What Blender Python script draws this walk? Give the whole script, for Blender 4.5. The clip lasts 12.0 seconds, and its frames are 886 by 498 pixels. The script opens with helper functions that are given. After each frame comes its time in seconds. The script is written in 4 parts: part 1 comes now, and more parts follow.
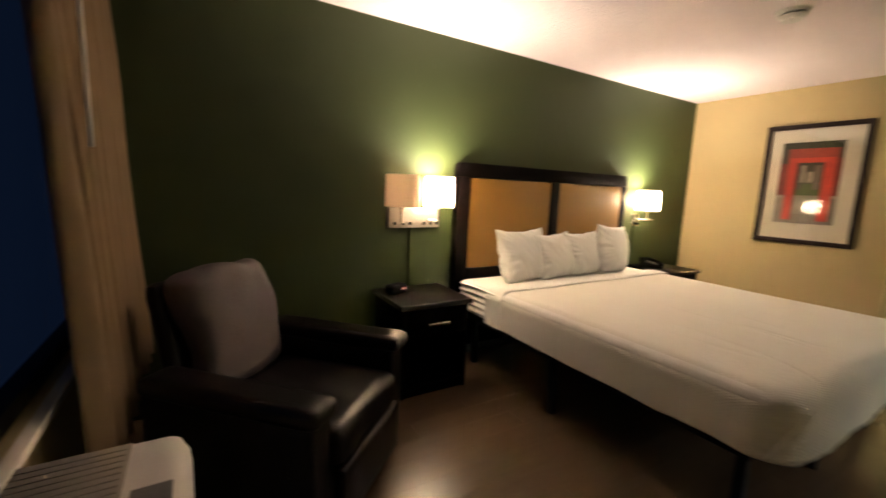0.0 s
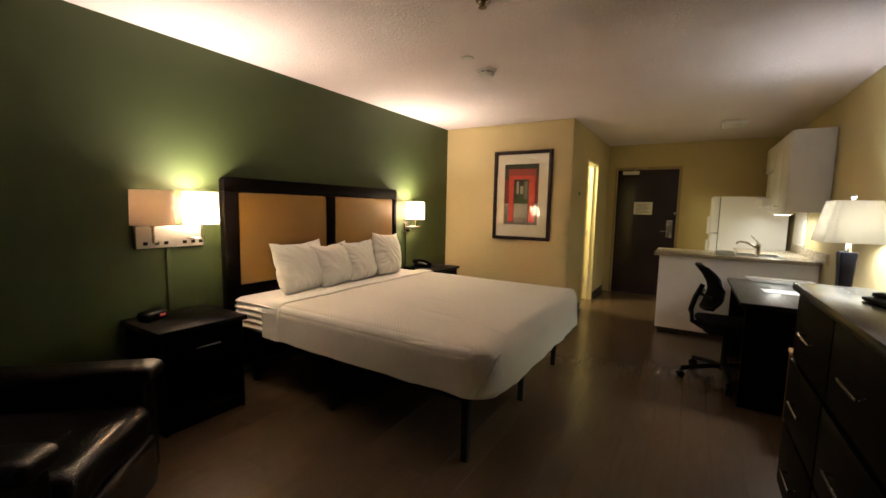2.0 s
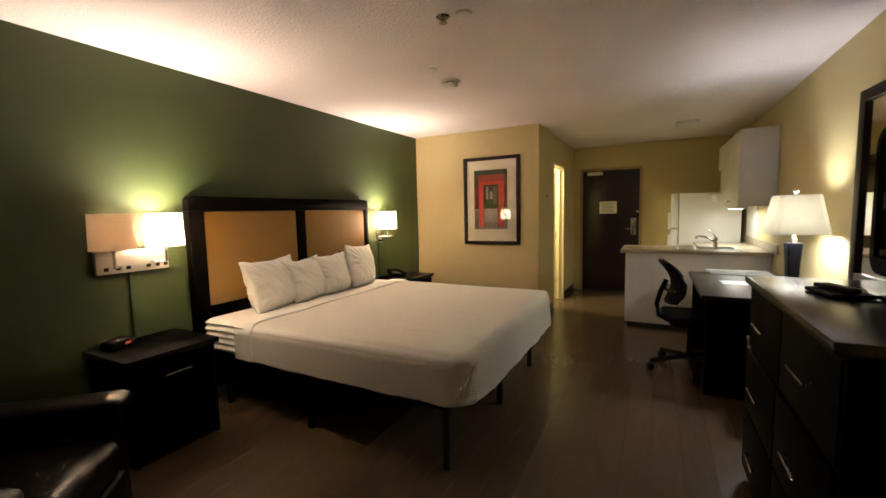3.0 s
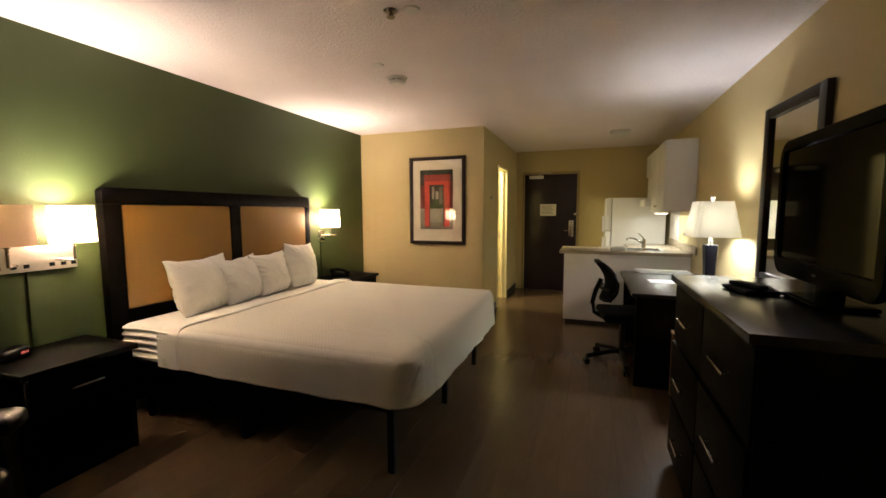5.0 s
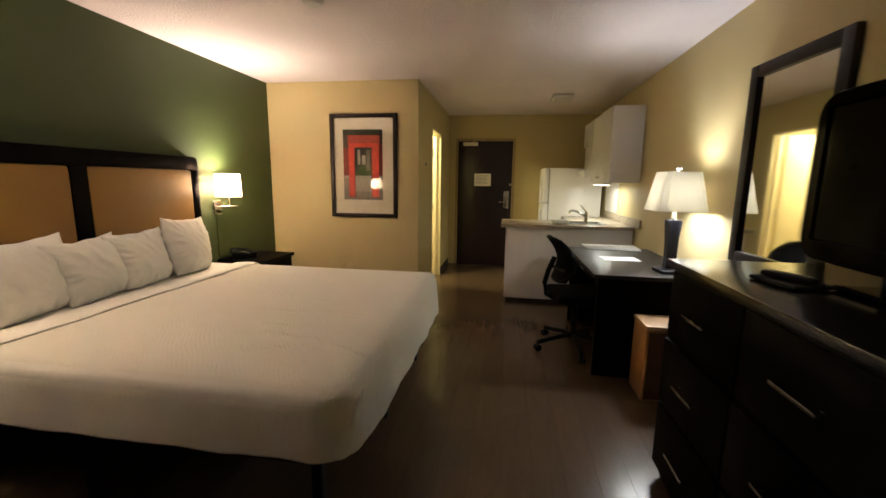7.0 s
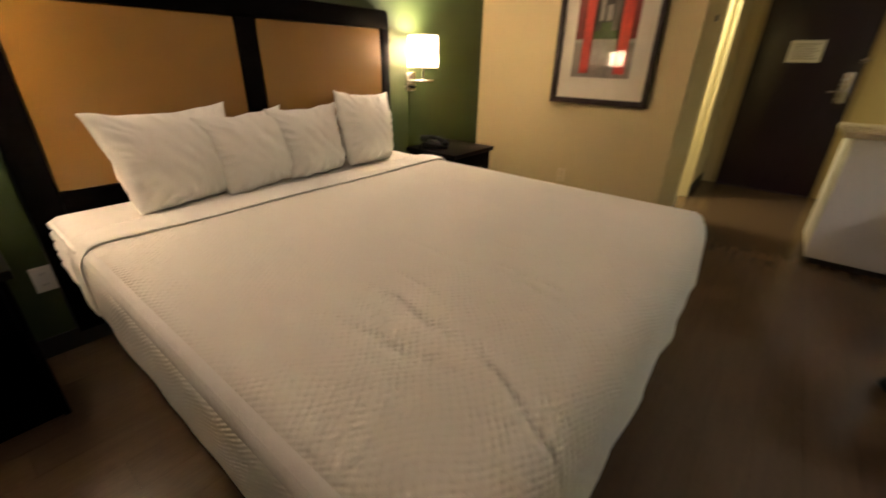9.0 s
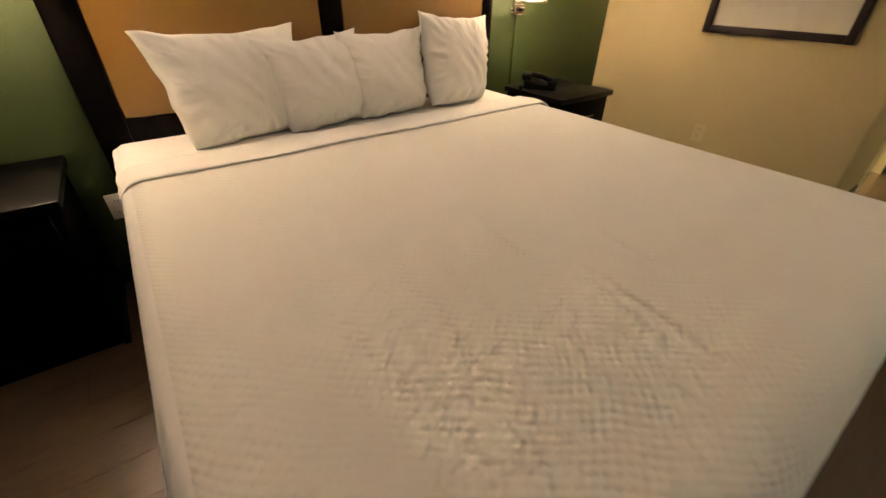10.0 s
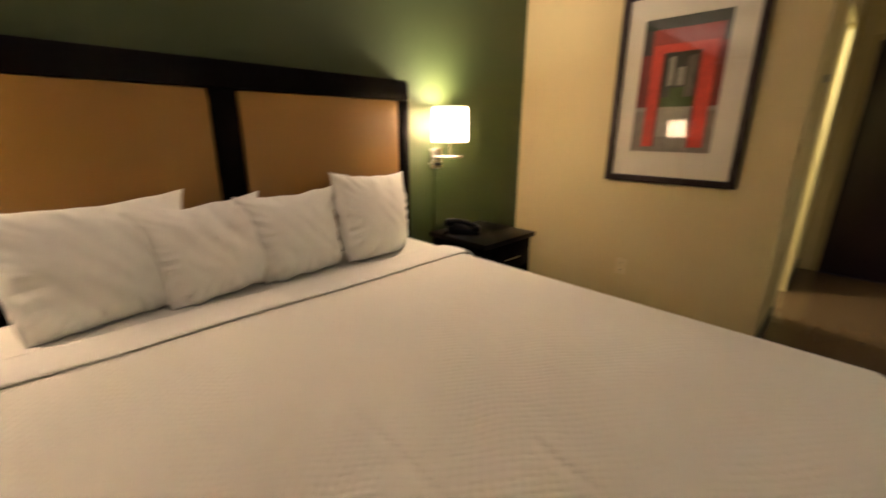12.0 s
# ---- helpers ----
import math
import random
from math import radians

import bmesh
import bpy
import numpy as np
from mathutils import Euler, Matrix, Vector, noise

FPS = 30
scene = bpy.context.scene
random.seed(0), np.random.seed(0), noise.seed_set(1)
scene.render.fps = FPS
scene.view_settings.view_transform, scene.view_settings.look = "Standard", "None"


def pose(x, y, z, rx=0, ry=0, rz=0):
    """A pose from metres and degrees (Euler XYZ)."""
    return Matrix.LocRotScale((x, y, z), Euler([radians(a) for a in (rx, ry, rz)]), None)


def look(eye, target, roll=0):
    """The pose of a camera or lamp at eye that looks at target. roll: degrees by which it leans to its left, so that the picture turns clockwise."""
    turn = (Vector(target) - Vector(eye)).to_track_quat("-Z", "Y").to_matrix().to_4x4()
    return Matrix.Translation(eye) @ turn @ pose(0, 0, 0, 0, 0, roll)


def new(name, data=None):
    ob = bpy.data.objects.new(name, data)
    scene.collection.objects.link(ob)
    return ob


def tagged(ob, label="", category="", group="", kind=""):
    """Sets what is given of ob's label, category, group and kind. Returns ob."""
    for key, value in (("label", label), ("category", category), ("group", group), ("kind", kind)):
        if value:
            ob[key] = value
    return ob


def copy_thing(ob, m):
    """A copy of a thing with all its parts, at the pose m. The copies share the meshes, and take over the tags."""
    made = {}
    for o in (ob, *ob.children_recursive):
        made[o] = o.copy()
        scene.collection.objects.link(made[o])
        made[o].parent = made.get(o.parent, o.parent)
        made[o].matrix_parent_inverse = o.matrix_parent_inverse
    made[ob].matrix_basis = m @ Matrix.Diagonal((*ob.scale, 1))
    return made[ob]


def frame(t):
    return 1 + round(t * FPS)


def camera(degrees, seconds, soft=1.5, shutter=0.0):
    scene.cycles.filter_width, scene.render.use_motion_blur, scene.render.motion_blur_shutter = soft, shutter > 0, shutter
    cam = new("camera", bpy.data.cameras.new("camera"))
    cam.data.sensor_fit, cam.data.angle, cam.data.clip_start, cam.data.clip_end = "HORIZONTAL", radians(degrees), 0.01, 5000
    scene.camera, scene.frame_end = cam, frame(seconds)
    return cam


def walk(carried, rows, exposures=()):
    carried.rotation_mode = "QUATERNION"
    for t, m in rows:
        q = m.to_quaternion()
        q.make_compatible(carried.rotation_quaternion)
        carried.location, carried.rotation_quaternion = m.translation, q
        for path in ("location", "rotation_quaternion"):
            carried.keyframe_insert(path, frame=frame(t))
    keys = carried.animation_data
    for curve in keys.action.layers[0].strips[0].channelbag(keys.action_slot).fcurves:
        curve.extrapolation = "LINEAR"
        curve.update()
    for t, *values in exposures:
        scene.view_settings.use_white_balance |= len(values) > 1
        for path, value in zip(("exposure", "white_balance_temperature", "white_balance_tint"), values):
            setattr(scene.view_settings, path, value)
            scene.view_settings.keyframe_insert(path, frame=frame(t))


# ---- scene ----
cam = camera(95.2, 12.0, 1.5, 0.5)
PATH = [
    (0, (0.326, 0.331, 1.342), (1.354, 2.022, 1.053), 2.4),
    (0.5, (0.374, 0.106, 1.371), (1.695, 1.582, 1.096), 1.6),
    (1, (0.356, 0.045, 1.366), (1.891, 1.306, 1.139), 0.6),
    (1.5, (0.322, 0.02, 1.365), (1.983, 1.118, 1.179), 0.5),
    (2, (0.318, 0.002, 1.364), (2.015, 1.041, 1.159), 1.2),
    (2.5, (0.315, -0.009, 1.373), (2.044, 0.97, 1.145), 0.4),
    (3, (0.298, -0.017, 1.398), (2.061, 0.911, 1.217), -1.3),
    (5, (0.318, 0.001, 1.389), (2.19, 0.68, 1.206), -0.2),
    (5.5, (0.365, -0.014, 1.376), (2.263, 0.58, 1.163), -0.9),
    (6, (0.465, 0.026, 1.354), (2.397, 0.466, 1.084), -0.1),
    (6.5, (0.663, 0.151, 1.364), (2.609, 0.488, 1.058), 0.5),
    (6.7, (0.742, 0.216, 1.374), (2.691, 0.524, 1.06), 0.4),
    (8.3, (1.567, 0.51, 1.301), (3.419, 1.051, 0.776), 3.5),
    (8.5, (1.673, 0.546, 1.28), (3.421, 1.297, 0.663), 2.9),
    (9, (1.863, 0.682, 1.272), (3.282, 1.807, 0.422), 1.3),
    (9.5, (2.086, 0.756, 1.23), (3.222, 2.072, 0.241), 0.1),
    (10, (2.184, 0.869, 1.211), (3.18, 2.209, 0.11), 0.95),
    (10.5, (2.308, 1.014, 1.19), (3.234, 2.398, 0.083), 0.95),
    (11, (2.349, 1.077, 1.204), (3.258, 2.598, 0.278), -0.8),
    (11.5, (2.351, 1.109, 1.276), (3.352, 2.676, 0.538), -0.8),
    (12, (2.441, 1.017, 1.285), (3.792, 2.381, 0.722), 0.4),
]
walk(cam, [(t, look(eye, target, roll)) for t, eye, target, roll in PATH], exposures=[(0, 1.84), (0.4, 1.48), (0.9, 1.33), (1.5, 1.38), (3.0, 1.52), (5.5, 1.53), (6.5, 1.5), (8.5, 1.47), (9.5, 1.46), (10, 1.68), (10.5, 1.63), (11, 1.36), (12, 1.42)])

# ---- world, lights, exposure ----
world = bpy.data.worlds.new("night")
scene.world = world
world.use_nodes = True
world.node_tree.nodes["Background"].inputs[0].default_value = (0.010, 0.022, 0.060, 1)
world.node_tree.nodes["Background"].inputs[1].default_value = 0.09
WARM, AMBER, COOL, TUBEWHITE = (1.0, 0.82, 0.655), (1.0, 0.90, 0.54), (0.87, 0.905, 0.97), (0.97, 1.0, 0.92)


def bulb(name, at, watts, colour, radius=0.03):
    lamp = bpy.data.lights.new(name, "POINT")
    lamp.energy, lamp.color, lamp.shadow_soft_size = watts, colour, radius
    ob = new(name, lamp)
    ob.location = at
    return ob


bulb("sconce_bulb", (1.808, 2.85, 1.322), 37.5, WARM, 0.085)
bulb("sconce_bulb", (4.30, 2.84, 1.312), 37.5, WARM, 0.085)
bulb("desk_lamp_bulb", (3.945, -0.875, 1.29), 11.8, COOL, 0.08)
bulb("bathroom_bulb", (6.2, 2.0, 2.2), 36, AMBER, 0.08)
strip = bpy.data.lights.new("under_cabinet_tube", "AREA")
strip.shape, strip.size, strip.size_y, strip.energy, strip.color = "RECTANGLE", 0.5, 0.05, 2.2, TUBEWHITE
strip_ob = new("under_cabinet_tube", strip)
strip_ob.location = (6.12, -0.845, 1.352)


# ---- materials ----
def material(name, colour, rough=0.6, metal=0.0, vary=0.12, scale=6.0, grain=60.0, bump=0.05, stretch=(1, 1, 1), coat=0.0, spec=0.5, space="Object", island=False, patchy=0.06):
    """Principled paint with broad stains, fine grain and relief."""
    m = bpy.data.materials.new(name)
    m.use_nodes = True
    t, n = m.node_tree, m.node_tree.nodes
    b = n["Principled BSDF"]
    b.inputs["Metallic"].default_value = metal
    b.inputs["Coat Weight"].default_value = coat
    b.inputs["Coat Roughness"].default_value = 0.15
    b.inputs["Specular IOR Level"].default_value = spec
    tc, mp = n.new("ShaderNodeTexCoord"), n.new("ShaderNodeMapping")
    mp.inputs["Scale"].default_value = stretch
    t.links.new(tc.outputs[space], mp.inputs[0])
    big, fine = n.new("ShaderNodeTexNoise"), n.new("ShaderNodeTexNoise")
    big.inputs["Scale"].default_value, fine.inputs["Scale"].default_value = scale, grain
    big.inputs["Detail"].default_value, fine.inputs["Detail"].default_value = 4, 3
    for node in (big, fine):
        t.links.new(mp.outputs[0], node.inputs["Vector"])
    add = n.new("ShaderNodeMath")
    add.operation = "ADD"
    t.links.new(big.outputs[0], add.inputs[0])
    t.links.new(fine.outputs[0], add.inputs[1])
    ramp = n.new("ShaderNodeMapRange")
    ramp.inputs[1].default_value, ramp.inputs[2].default_value = 0.6, 1.4
    ramp.inputs[3].default_value, ramp.inputs[4].default_value = 1 - vary, 1 + vary
    t.links.new(add.outputs[0], ramp.inputs[0])
    value = ramp.outputs[0]
    if island:
        info, mr, mul = n.new("ShaderNodeObjectInfo"), n.new("ShaderNodeMapRange"), n.new("ShaderNodeMath")
        mr.inputs[3].default_value, mr.inputs[4].default_value = 0.95, 1.05
        mul.operation = "MULTIPLY"
        t.links.new(info.outputs["Random"], mr.inputs[0])
        t.links.new(mr.outputs[0], mul.inputs[0])
        t.links.new(value, mul.inputs[1])
        value = mul.outputs[0]
    tint = n.new("ShaderNodeVectorMath")
    tint.operation = "SCALE"
    tint.inputs[0].default_value = colour
    t.links.new(value, tint.inputs["Scale"])
    t.links.new(tint.outputs[0], b.inputs["Base Color"])
    rr = n.new("ShaderNodeMapRange")
    rr.inputs[3].default_value, rr.inputs[4].default_value = max(rough - patchy, 0.02), min(rough + patchy, 1)
    t.links.new(big.outputs[0], rr.inputs[0])
    t.links.new(rr.outputs[0], b.inputs["Roughness"])
    if bump:
        bp = n.new("ShaderNodeBump")
        bp.inputs["Strength"].default_value, bp.inputs["Distance"].default_value = bump, 0.01
        t.links.new(fine.outputs[0], bp.inputs["Height"])
        t.links.new(bp.outputs[0], b.inputs["Normal"])
    return m


GREEN = material("green_wall_paint", (0.0415, 0.0605, 0.0150), 0.62, grain=170, bump=0.12, vary=0.05, scale=1.5)
TAN = material("tan_wall_paint", (0.565, 0.466, 0.238), 0.62, grain=170, bump=0.12, vary=0.04, scale=1.5)
CEIL = material("textured_white_ceiling", (0.84, 0.755, 0.755), 0.9, grain=75, bump=0.8, vary=0.05, scale=2)
BATH = material("cream_trim_paint", (0.80, 0.74, 0.50), 0.45, grain=90, bump=0.03, vary=0.04)
ESPRESSO = material("espresso_wood", (0.0034, 0.0025, 0.0025), 0.42, grain=38, bump=0.02, vary=0.25, scale=5, stretch=(1, 8, 8), spec=0.03)
ESPTOP = material("espresso_laminate_top", (0.005, 0.0038, 0.0036), 0.21, grain=45, bump=0.002, vary=0.12, scale=5, stretch=(1, 8, 8), spec=0.75)
NIGHTTOP = material("espresso_nightstand_top", (0.006, 0.0045, 0.0042), 0.34, grain=45, bump=0.003, vary=0.15, scale=5, stretch=(1, 8, 8), spec=0.15)
DESKTOP = material("espresso_desk_top", (0.008, 0.006, 0.0055), 0.38, grain=45, bump=0.003, vary=0.12, scale=5, stretch=(1, 8, 8), spec=0.6)
FRAMEWOOD = material("walnut_frame", (0.020, 0.010, 0.007), 0.40, grain=38, bump=0.03, vary=0.25, scale=5, spec=0.3)
FLOOR = material("dark_oak_vinyl_plank", (0.100, 0.064, 0.038), 0.25, grain=30, bump=0.0, vary=0.13, scale=4, stretch=(1, 9, 1), island=True, patchy=0.012)
SUBFLOOR = material("dark_joint", (0.02, 0.014, 0.011), 0.8)
ORANGE = material("ochre_vinyl_upholstery", (0.258, 0.130, 0.019), 0.45, grain=260, bump=0.08, vary=0.05, scale=3, spec=0.6)
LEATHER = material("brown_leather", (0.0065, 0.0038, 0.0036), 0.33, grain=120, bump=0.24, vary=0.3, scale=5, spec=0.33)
# the back cushion is paler than the rest of the leather
LEATHERBACK = material("paler_leather", (0.078, 0.058, 0.062), 0.6, grain=120, bump=0.22, vary=0.2, scale=5)
BLACK = material("black_steel", (0.005, 0.005, 0.006), 0.5, grain=90, bump=0.03, spec=0.2)
PLASTIC = material("black_plastic", (0.0045, 0.0045, 0.005), 0.45, grain=180, bump=0.04, spec=0.14)
CLOTH = material("black_mesh_fabric", (0.005, 0.005, 0.006), 0.85, grain=380, bump=0.4, spec=0.1)
CHROME = material("brushed_nickel", (0.62, 0.60, 0.57), 0.26, metal=1, grain=220, bump=0.03, vary=0.06, stretch=(1, 12, 12))
SATIN = material("satin_nickel", (0.58, 0.54, 0.49), 0.36, metal=0.8, grain=220, bump=0.02, vary=0.05)
WHITE = material("white_laminate", (0.68, 0.66, 0.63), 0.42, grain=110, bump=0.02, vary=0.03)
APPLIANCE = material("white_enamel", (0.80, 0.79, 0.76), 0.33, grain=140, bump=0.06, vary=0.02)
PLASWHITE = material("white_plastic", (0.74, 0.72, 0.68), 0.45, grain=120, bump=0.02, vary=0.03)
KEYGREY = material("dark_grey_plastic", (0.10, 0.10, 0.10), 0.5)
DULLBEIGE = material("dull_beige_plastic", (0.34, 0.305, 0.26), 0.6, grain=120, bump=0.02, vary=0.08)
IVORY = material("tan_plastic", (0.63, 0.53, 0.30), 0.34, grain=120, bump=0.02, vary=0.04)
SILVER = material("silver_plastic", (0.27, 0.27, 0.28), 0.45)
GREYPL = material("grey_plastic", (0.22, 0.22, 0.22), 0.5)
COUNTER = material("tan_laminate_counter", (0.40, 0.335, 0.245), 0.28, grain=320, bump=0.01, vary=0.05, scale=45)
STEEL = material("stainless_steel", (0.60, 0.60, 0.59), 0.3, metal=1, grain=200, bump=0.02)
PAPER = material("white_paper", (0.80, 0.80, 0.80), 0.8, grain=200, bump=0.02, vary=0.02)
INK = material("grey_ink", (0.28, 0.28, 0.28), 0.8)
DOORWOOD = material("dark_mahogany_door", (0.016, 0.008, 0.015), 0.30, grain=30, bump=0.05, vary=0.3, scale=4, stretch=(8, 8, 1))
DOORFRAME = material("bronze_door_frame", (0.38, 0.295, 0.15), 0.5, grain=90, bump=0.03)
BASE = material("black_vinyl_baseboard", (0.016, 0.013, 0.012), 0.45)
CURTAIN = material("gold_curtain_cloth", (0.30, 0.205, 0.115), 0.85, grain=420, bump=0.35, vary=0.10, scale=4)
BOXWOOD = material("honey_oak_laminate", (0.33, 0.145, 0.055), 0.45, grain=40, bump=0.05, vary=0.22, scale=4, stretch=(8, 8, 1))
# lamplight on the cube's top, put into a lighter oak colour
BOXTOP_LIT = material("lit_oak_top", (0.40, 0.25, 0.13), 0.45, grain=40, bump=0.04, vary=0.15)
DARKBOX = material("dark_box_side", (0.070, 0.026, 0.014), 0.5, grain=40, bump=0.05, vary=0.2)
MAT = material("cream_mat_board", (0.72, 0.68, 0.545), 0.85, grain=240, bump=0.03, vary=0.02)
CERAMIC = material("dark_ceramic", (0.006, 0.006, 0.010), 0.32, grain=60, bump=0.02, spec=0.2)


def waffle(name, colour):
    """White cotton woven in staggered rows of small dimples, deepest along the pulled creases."""
    m = material(name, colour, 0.85, grain=500, bump=0.0, vary=0.035, scale=2.2)
    t, n = m.node_tree, m.node_tree.nodes
    b = n["Principled BSDF"]
    b.inputs["Sheen Weight"].default_value = 0.15

    def calc(op, a, b=None, c=None):
        node = n.new("ShaderNodeMath")
        node.operation = op
        for slot, v in enumerate((a, b, c)):
            if isinstance(v, (int, float)):
                node.inputs[slot].default_value = v
            elif v is not None:
                t.links.new(v, node.inputs[slot])
        return node.outputs[0]

    def cloudy(scale, detail, source):
        node = n.new("ShaderNodeTexNoise")
        node.inputs["Scale"].default_value, node.inputs["Detail"].default_value = scale, detail
        t.links.new(source, node.inputs["Vector"])
        return node

    def between(value, a0, a1, b0, b1):
        node = n.new("ShaderNodeMapRange")
        for slot, v in enumerate((a0, a1, b0, b1)):
            node.inputs[slot + 1].default_value = v
        t.links.new(value, node.inputs[0])
        return node.outputs[0]

    def bumped(height, strength, distance, under=None):
        node = n.new("ShaderNodeBump")
        node.inputs["Distance"].default_value = distance
        t.links.new(height, node.inputs["Height"])
        if isinstance(strength, float):
            node.inputs["Strength"].default_value = strength
        else:
            t.links.new(strength, node.inputs["Strength"])
        if under is not None:
            t.links.new(under, node.inputs["Normal"])
        return node.outputs[0]

    here = n.new("ShaderNodeTexCoord").outputs["Object"]
    pull = n.new("ShaderNodeVectorMath")
    pull.operation = "MULTIPLY_ADD"
    pull.inputs[1].default_value = (0.060, 0.060, 0.0)
    t.links.new(cloudy(4.5, 1, here).outputs["Color"], pull.inputs[0])
    t.links.new(here, pull.inputs[2])
    place = n.new("ShaderNodeSeparateXYZ")
    t.links.new(pull.outputs[0], place.inputs[0])
    x, y, z = place.outputs
    # long pulled creases that run from the foot towards the head
    total = None
    for at, slope, y0, y1, width, depth in ((2.880, 0.16, 1.00, 1.36, 0.017, 0.8), (2.914, 0.04, 0.97, 1.36, 0.016, 0.9), (2.525, 0.14, 1.05, 1.62, 0.028, 0.7), (2.415, -0.10, 1.05, 1.52, 0.026, 0.6),
                                            (2.879, -0.02, 1.28, 1.80, 0.016, 0.35), (3.078, 0.08, 1.22, 1.44, 0.015, 0.5), (2.640, 0.14, 1.30, 1.55, 0.014, 0.4), (2.577, 0.47, 0.78, 1.16, 0.014, 0.6)):
        off = calc("DIVIDE", calc("SUBTRACT", calc("SUBTRACT", x, calc("MULTIPLY", calc("SUBTRACT", y, 1.25), slope)), at), width)
        bell = calc("EXPONENT", calc("MULTIPLY", calc("MULTIPLY", off, off), -1.0))
        along = calc("DIVIDE", calc("SUBTRACT", y, (y0 + y1) / 2), (y1 - y0) / 2)
        fade = calc("MAXIMUM", calc("SUBTRACT", 1.0, calc("MULTIPLY", along, along)), 0.0)
        line = calc("MULTIPLY", calc("MULTIPLY", bell, fade), depth)
        total = line if total is None else calc("ADD", total, line)
    # staggered dimples, about 14 by 11 mm
    across = calc("SINE", calc("MULTIPLY", calc("ADD", x, z), 2 * math.pi / 0.028))
    down = calc("SINE", calc("MULTIPLY", calc("ADD", y, calc("MULTIPLY", z, 0.9)), 2 * math.pi / 0.022))
    uneven = between(cloudy(30, 3, here).outputs[0], 0.32, 0.68, 0.1, 1.0)
    dimple = calc("MULTIPLY", calc("MULTIPLY_ADD", calc("MULTIPLY", across, down), 0.5, 0.5), uneven)
    spot, ball = n.new("ShaderNodeMapping"), n.new("ShaderNodeTexGradient")
    spot.vector_type = "TEXTURE"
    spot.inputs["Location"].default_value, spot.inputs["Scale"].default_value = (2.70, 1.15, 0.67), (0.75, 0.70, 2.0)
    ball.gradient_type = "SPHERICAL"
    t.links.new(pull.outputs[0], spot.inputs[0])
    t.links.new(spot.outputs[0], ball.inputs[0])
    sat_on = calc("MULTIPLY_ADD", ball.outputs[1], 0.8, cloudy(4.5, 2, here).outputs[0])
    worn = calc("MINIMUM", calc("ADD", between(sat_on, 0.5, 1.2, 0.27, 0.68), calc("MULTIPLY", total, 0.7)), 1.0)
    drawn = n.new("ShaderNodeMapping")
    drawn.inputs["Scale"].default_value, drawn.inputs["Rotation"].default_value = (4.6, 0.34, 1.0), (0, 0, 0.06)
    t.links.new(pull.outputs[0], drawn.inputs[0])
    soft_fold = bumped(cloudy(2.6, 0.6, drawn.outputs[0]).outputs[0], worn, 0.004)
    crease = bumped(calc("MULTIPLY", total, -1.0), 0.8, 0.014, soft_fold)
    t.links.new(bumped(calc("MULTIPLY", dimple, -1.0), worn, 0.0060, crease), b.inputs["Normal"])
    return m


LINEN = material("white_cotton_sheet", (0.885, 0.885, 0.83), 0.85, grain=30, bump=0.16, vary=0.03, scale=5)
CASE = material("white_pillowcase", (0.885, 0.89, 0.84), 0.85, grain=30, bump=0.0, vary=0.03, scale=5)
_t, _n = CASE.node_tree, CASE.node_tree.nodes
_tc, _mp, _ridge, _bp = _n.new("ShaderNodeTexCoord"), _n.new("ShaderNodeMapping"), _n.new("ShaderNodeTexNoise"), _n.new("ShaderNodeBump")
_mp.inputs["Scale"].default_value, _mp.inputs["Rotation"].default_value = (6.5, 2.5, 2.2), (0.0, 0.7, 0.0)
_ridge.inputs["Scale"].default_value, _ridge.inputs["Detail"].default_value, _ridge.inputs["Distortion"].default_value = 1.0, 2.5, 1.6
_bp.inputs["Strength"].default_value, _bp.inputs["Distance"].default_value = 0.34, 0.030
_t.links.new(_tc.outputs["Object"], _mp.inputs[0])
_t.links.new(_mp.outputs[0], _ridge.inputs["Vector"])
_t.links.new(_ridge.outputs[0], _bp.inputs["Height"])
_t.links.new(_bp.outputs[0], _n["Principled BSDF"].inputs["Normal"])
SPREAD = waffle("white_waffle_bedspread", (0.865, 0.86, 0.78))


def shade_cloth(name, colour, pass_through):
    m = bpy.data.materials.new(name)
    m.use_nodes = True
    t, n = m.node_tree, m.node_tree.nodes
    n.remove(n["Principled BSDF"])
    d, s, mix = n.new("ShaderNodeBsdfDiffuse"), n.new("ShaderNodeBsdfTranslucent"), n.new("ShaderNodeMixShader")
    wv, tc = n.new("ShaderNodeTexNoise"), n.new("ShaderNodeTexCoord")
    wv.inputs["Scale"].default_value = 300
    t.links.new(tc.outputs["Object"], wv.inputs["Vector"])
    bp = n.new("ShaderNodeBump")
    bp.inputs["Strength"].default_value, bp.inputs["Distance"].default_value = 0.1, 0.003
    t.links.new(wv.outputs[0], bp.inputs["Height"])
    t.links.new(bp.outputs[0], d.inputs["Normal"])
    d.inputs[0].default_value = (*colour, 1)
    s.inputs[0].default_value = (*colour, 1)
    mix.inputs[0].default_value = pass_through
    t.links.new(d.outputs[0], mix.inputs[1])
    t.links.new(s.outputs[0], mix.inputs[2])
    t.links.new(mix.outputs[0], n["Material Output"].inputs[0])
    return m


SHADE = shade_cloth("white_linen_shade", (0.79, 0.72, 0.645), 0.80)
# for unseen discs added under the wall lamp shades to soften the downward light
ADDED_DIFFUSER = shade_cloth("added_light_diffuser", (0.74, 0.70, 0.65), 0.88)
SHADE2 = shade_cloth("cream_fabric_shade", (0.84, 0.81, 0.72), 0.15)


def flat(name, colour, rough=0.7):
    return material(name, colour, rough, vary=0.25, scale=9, grain=40, bump=0)


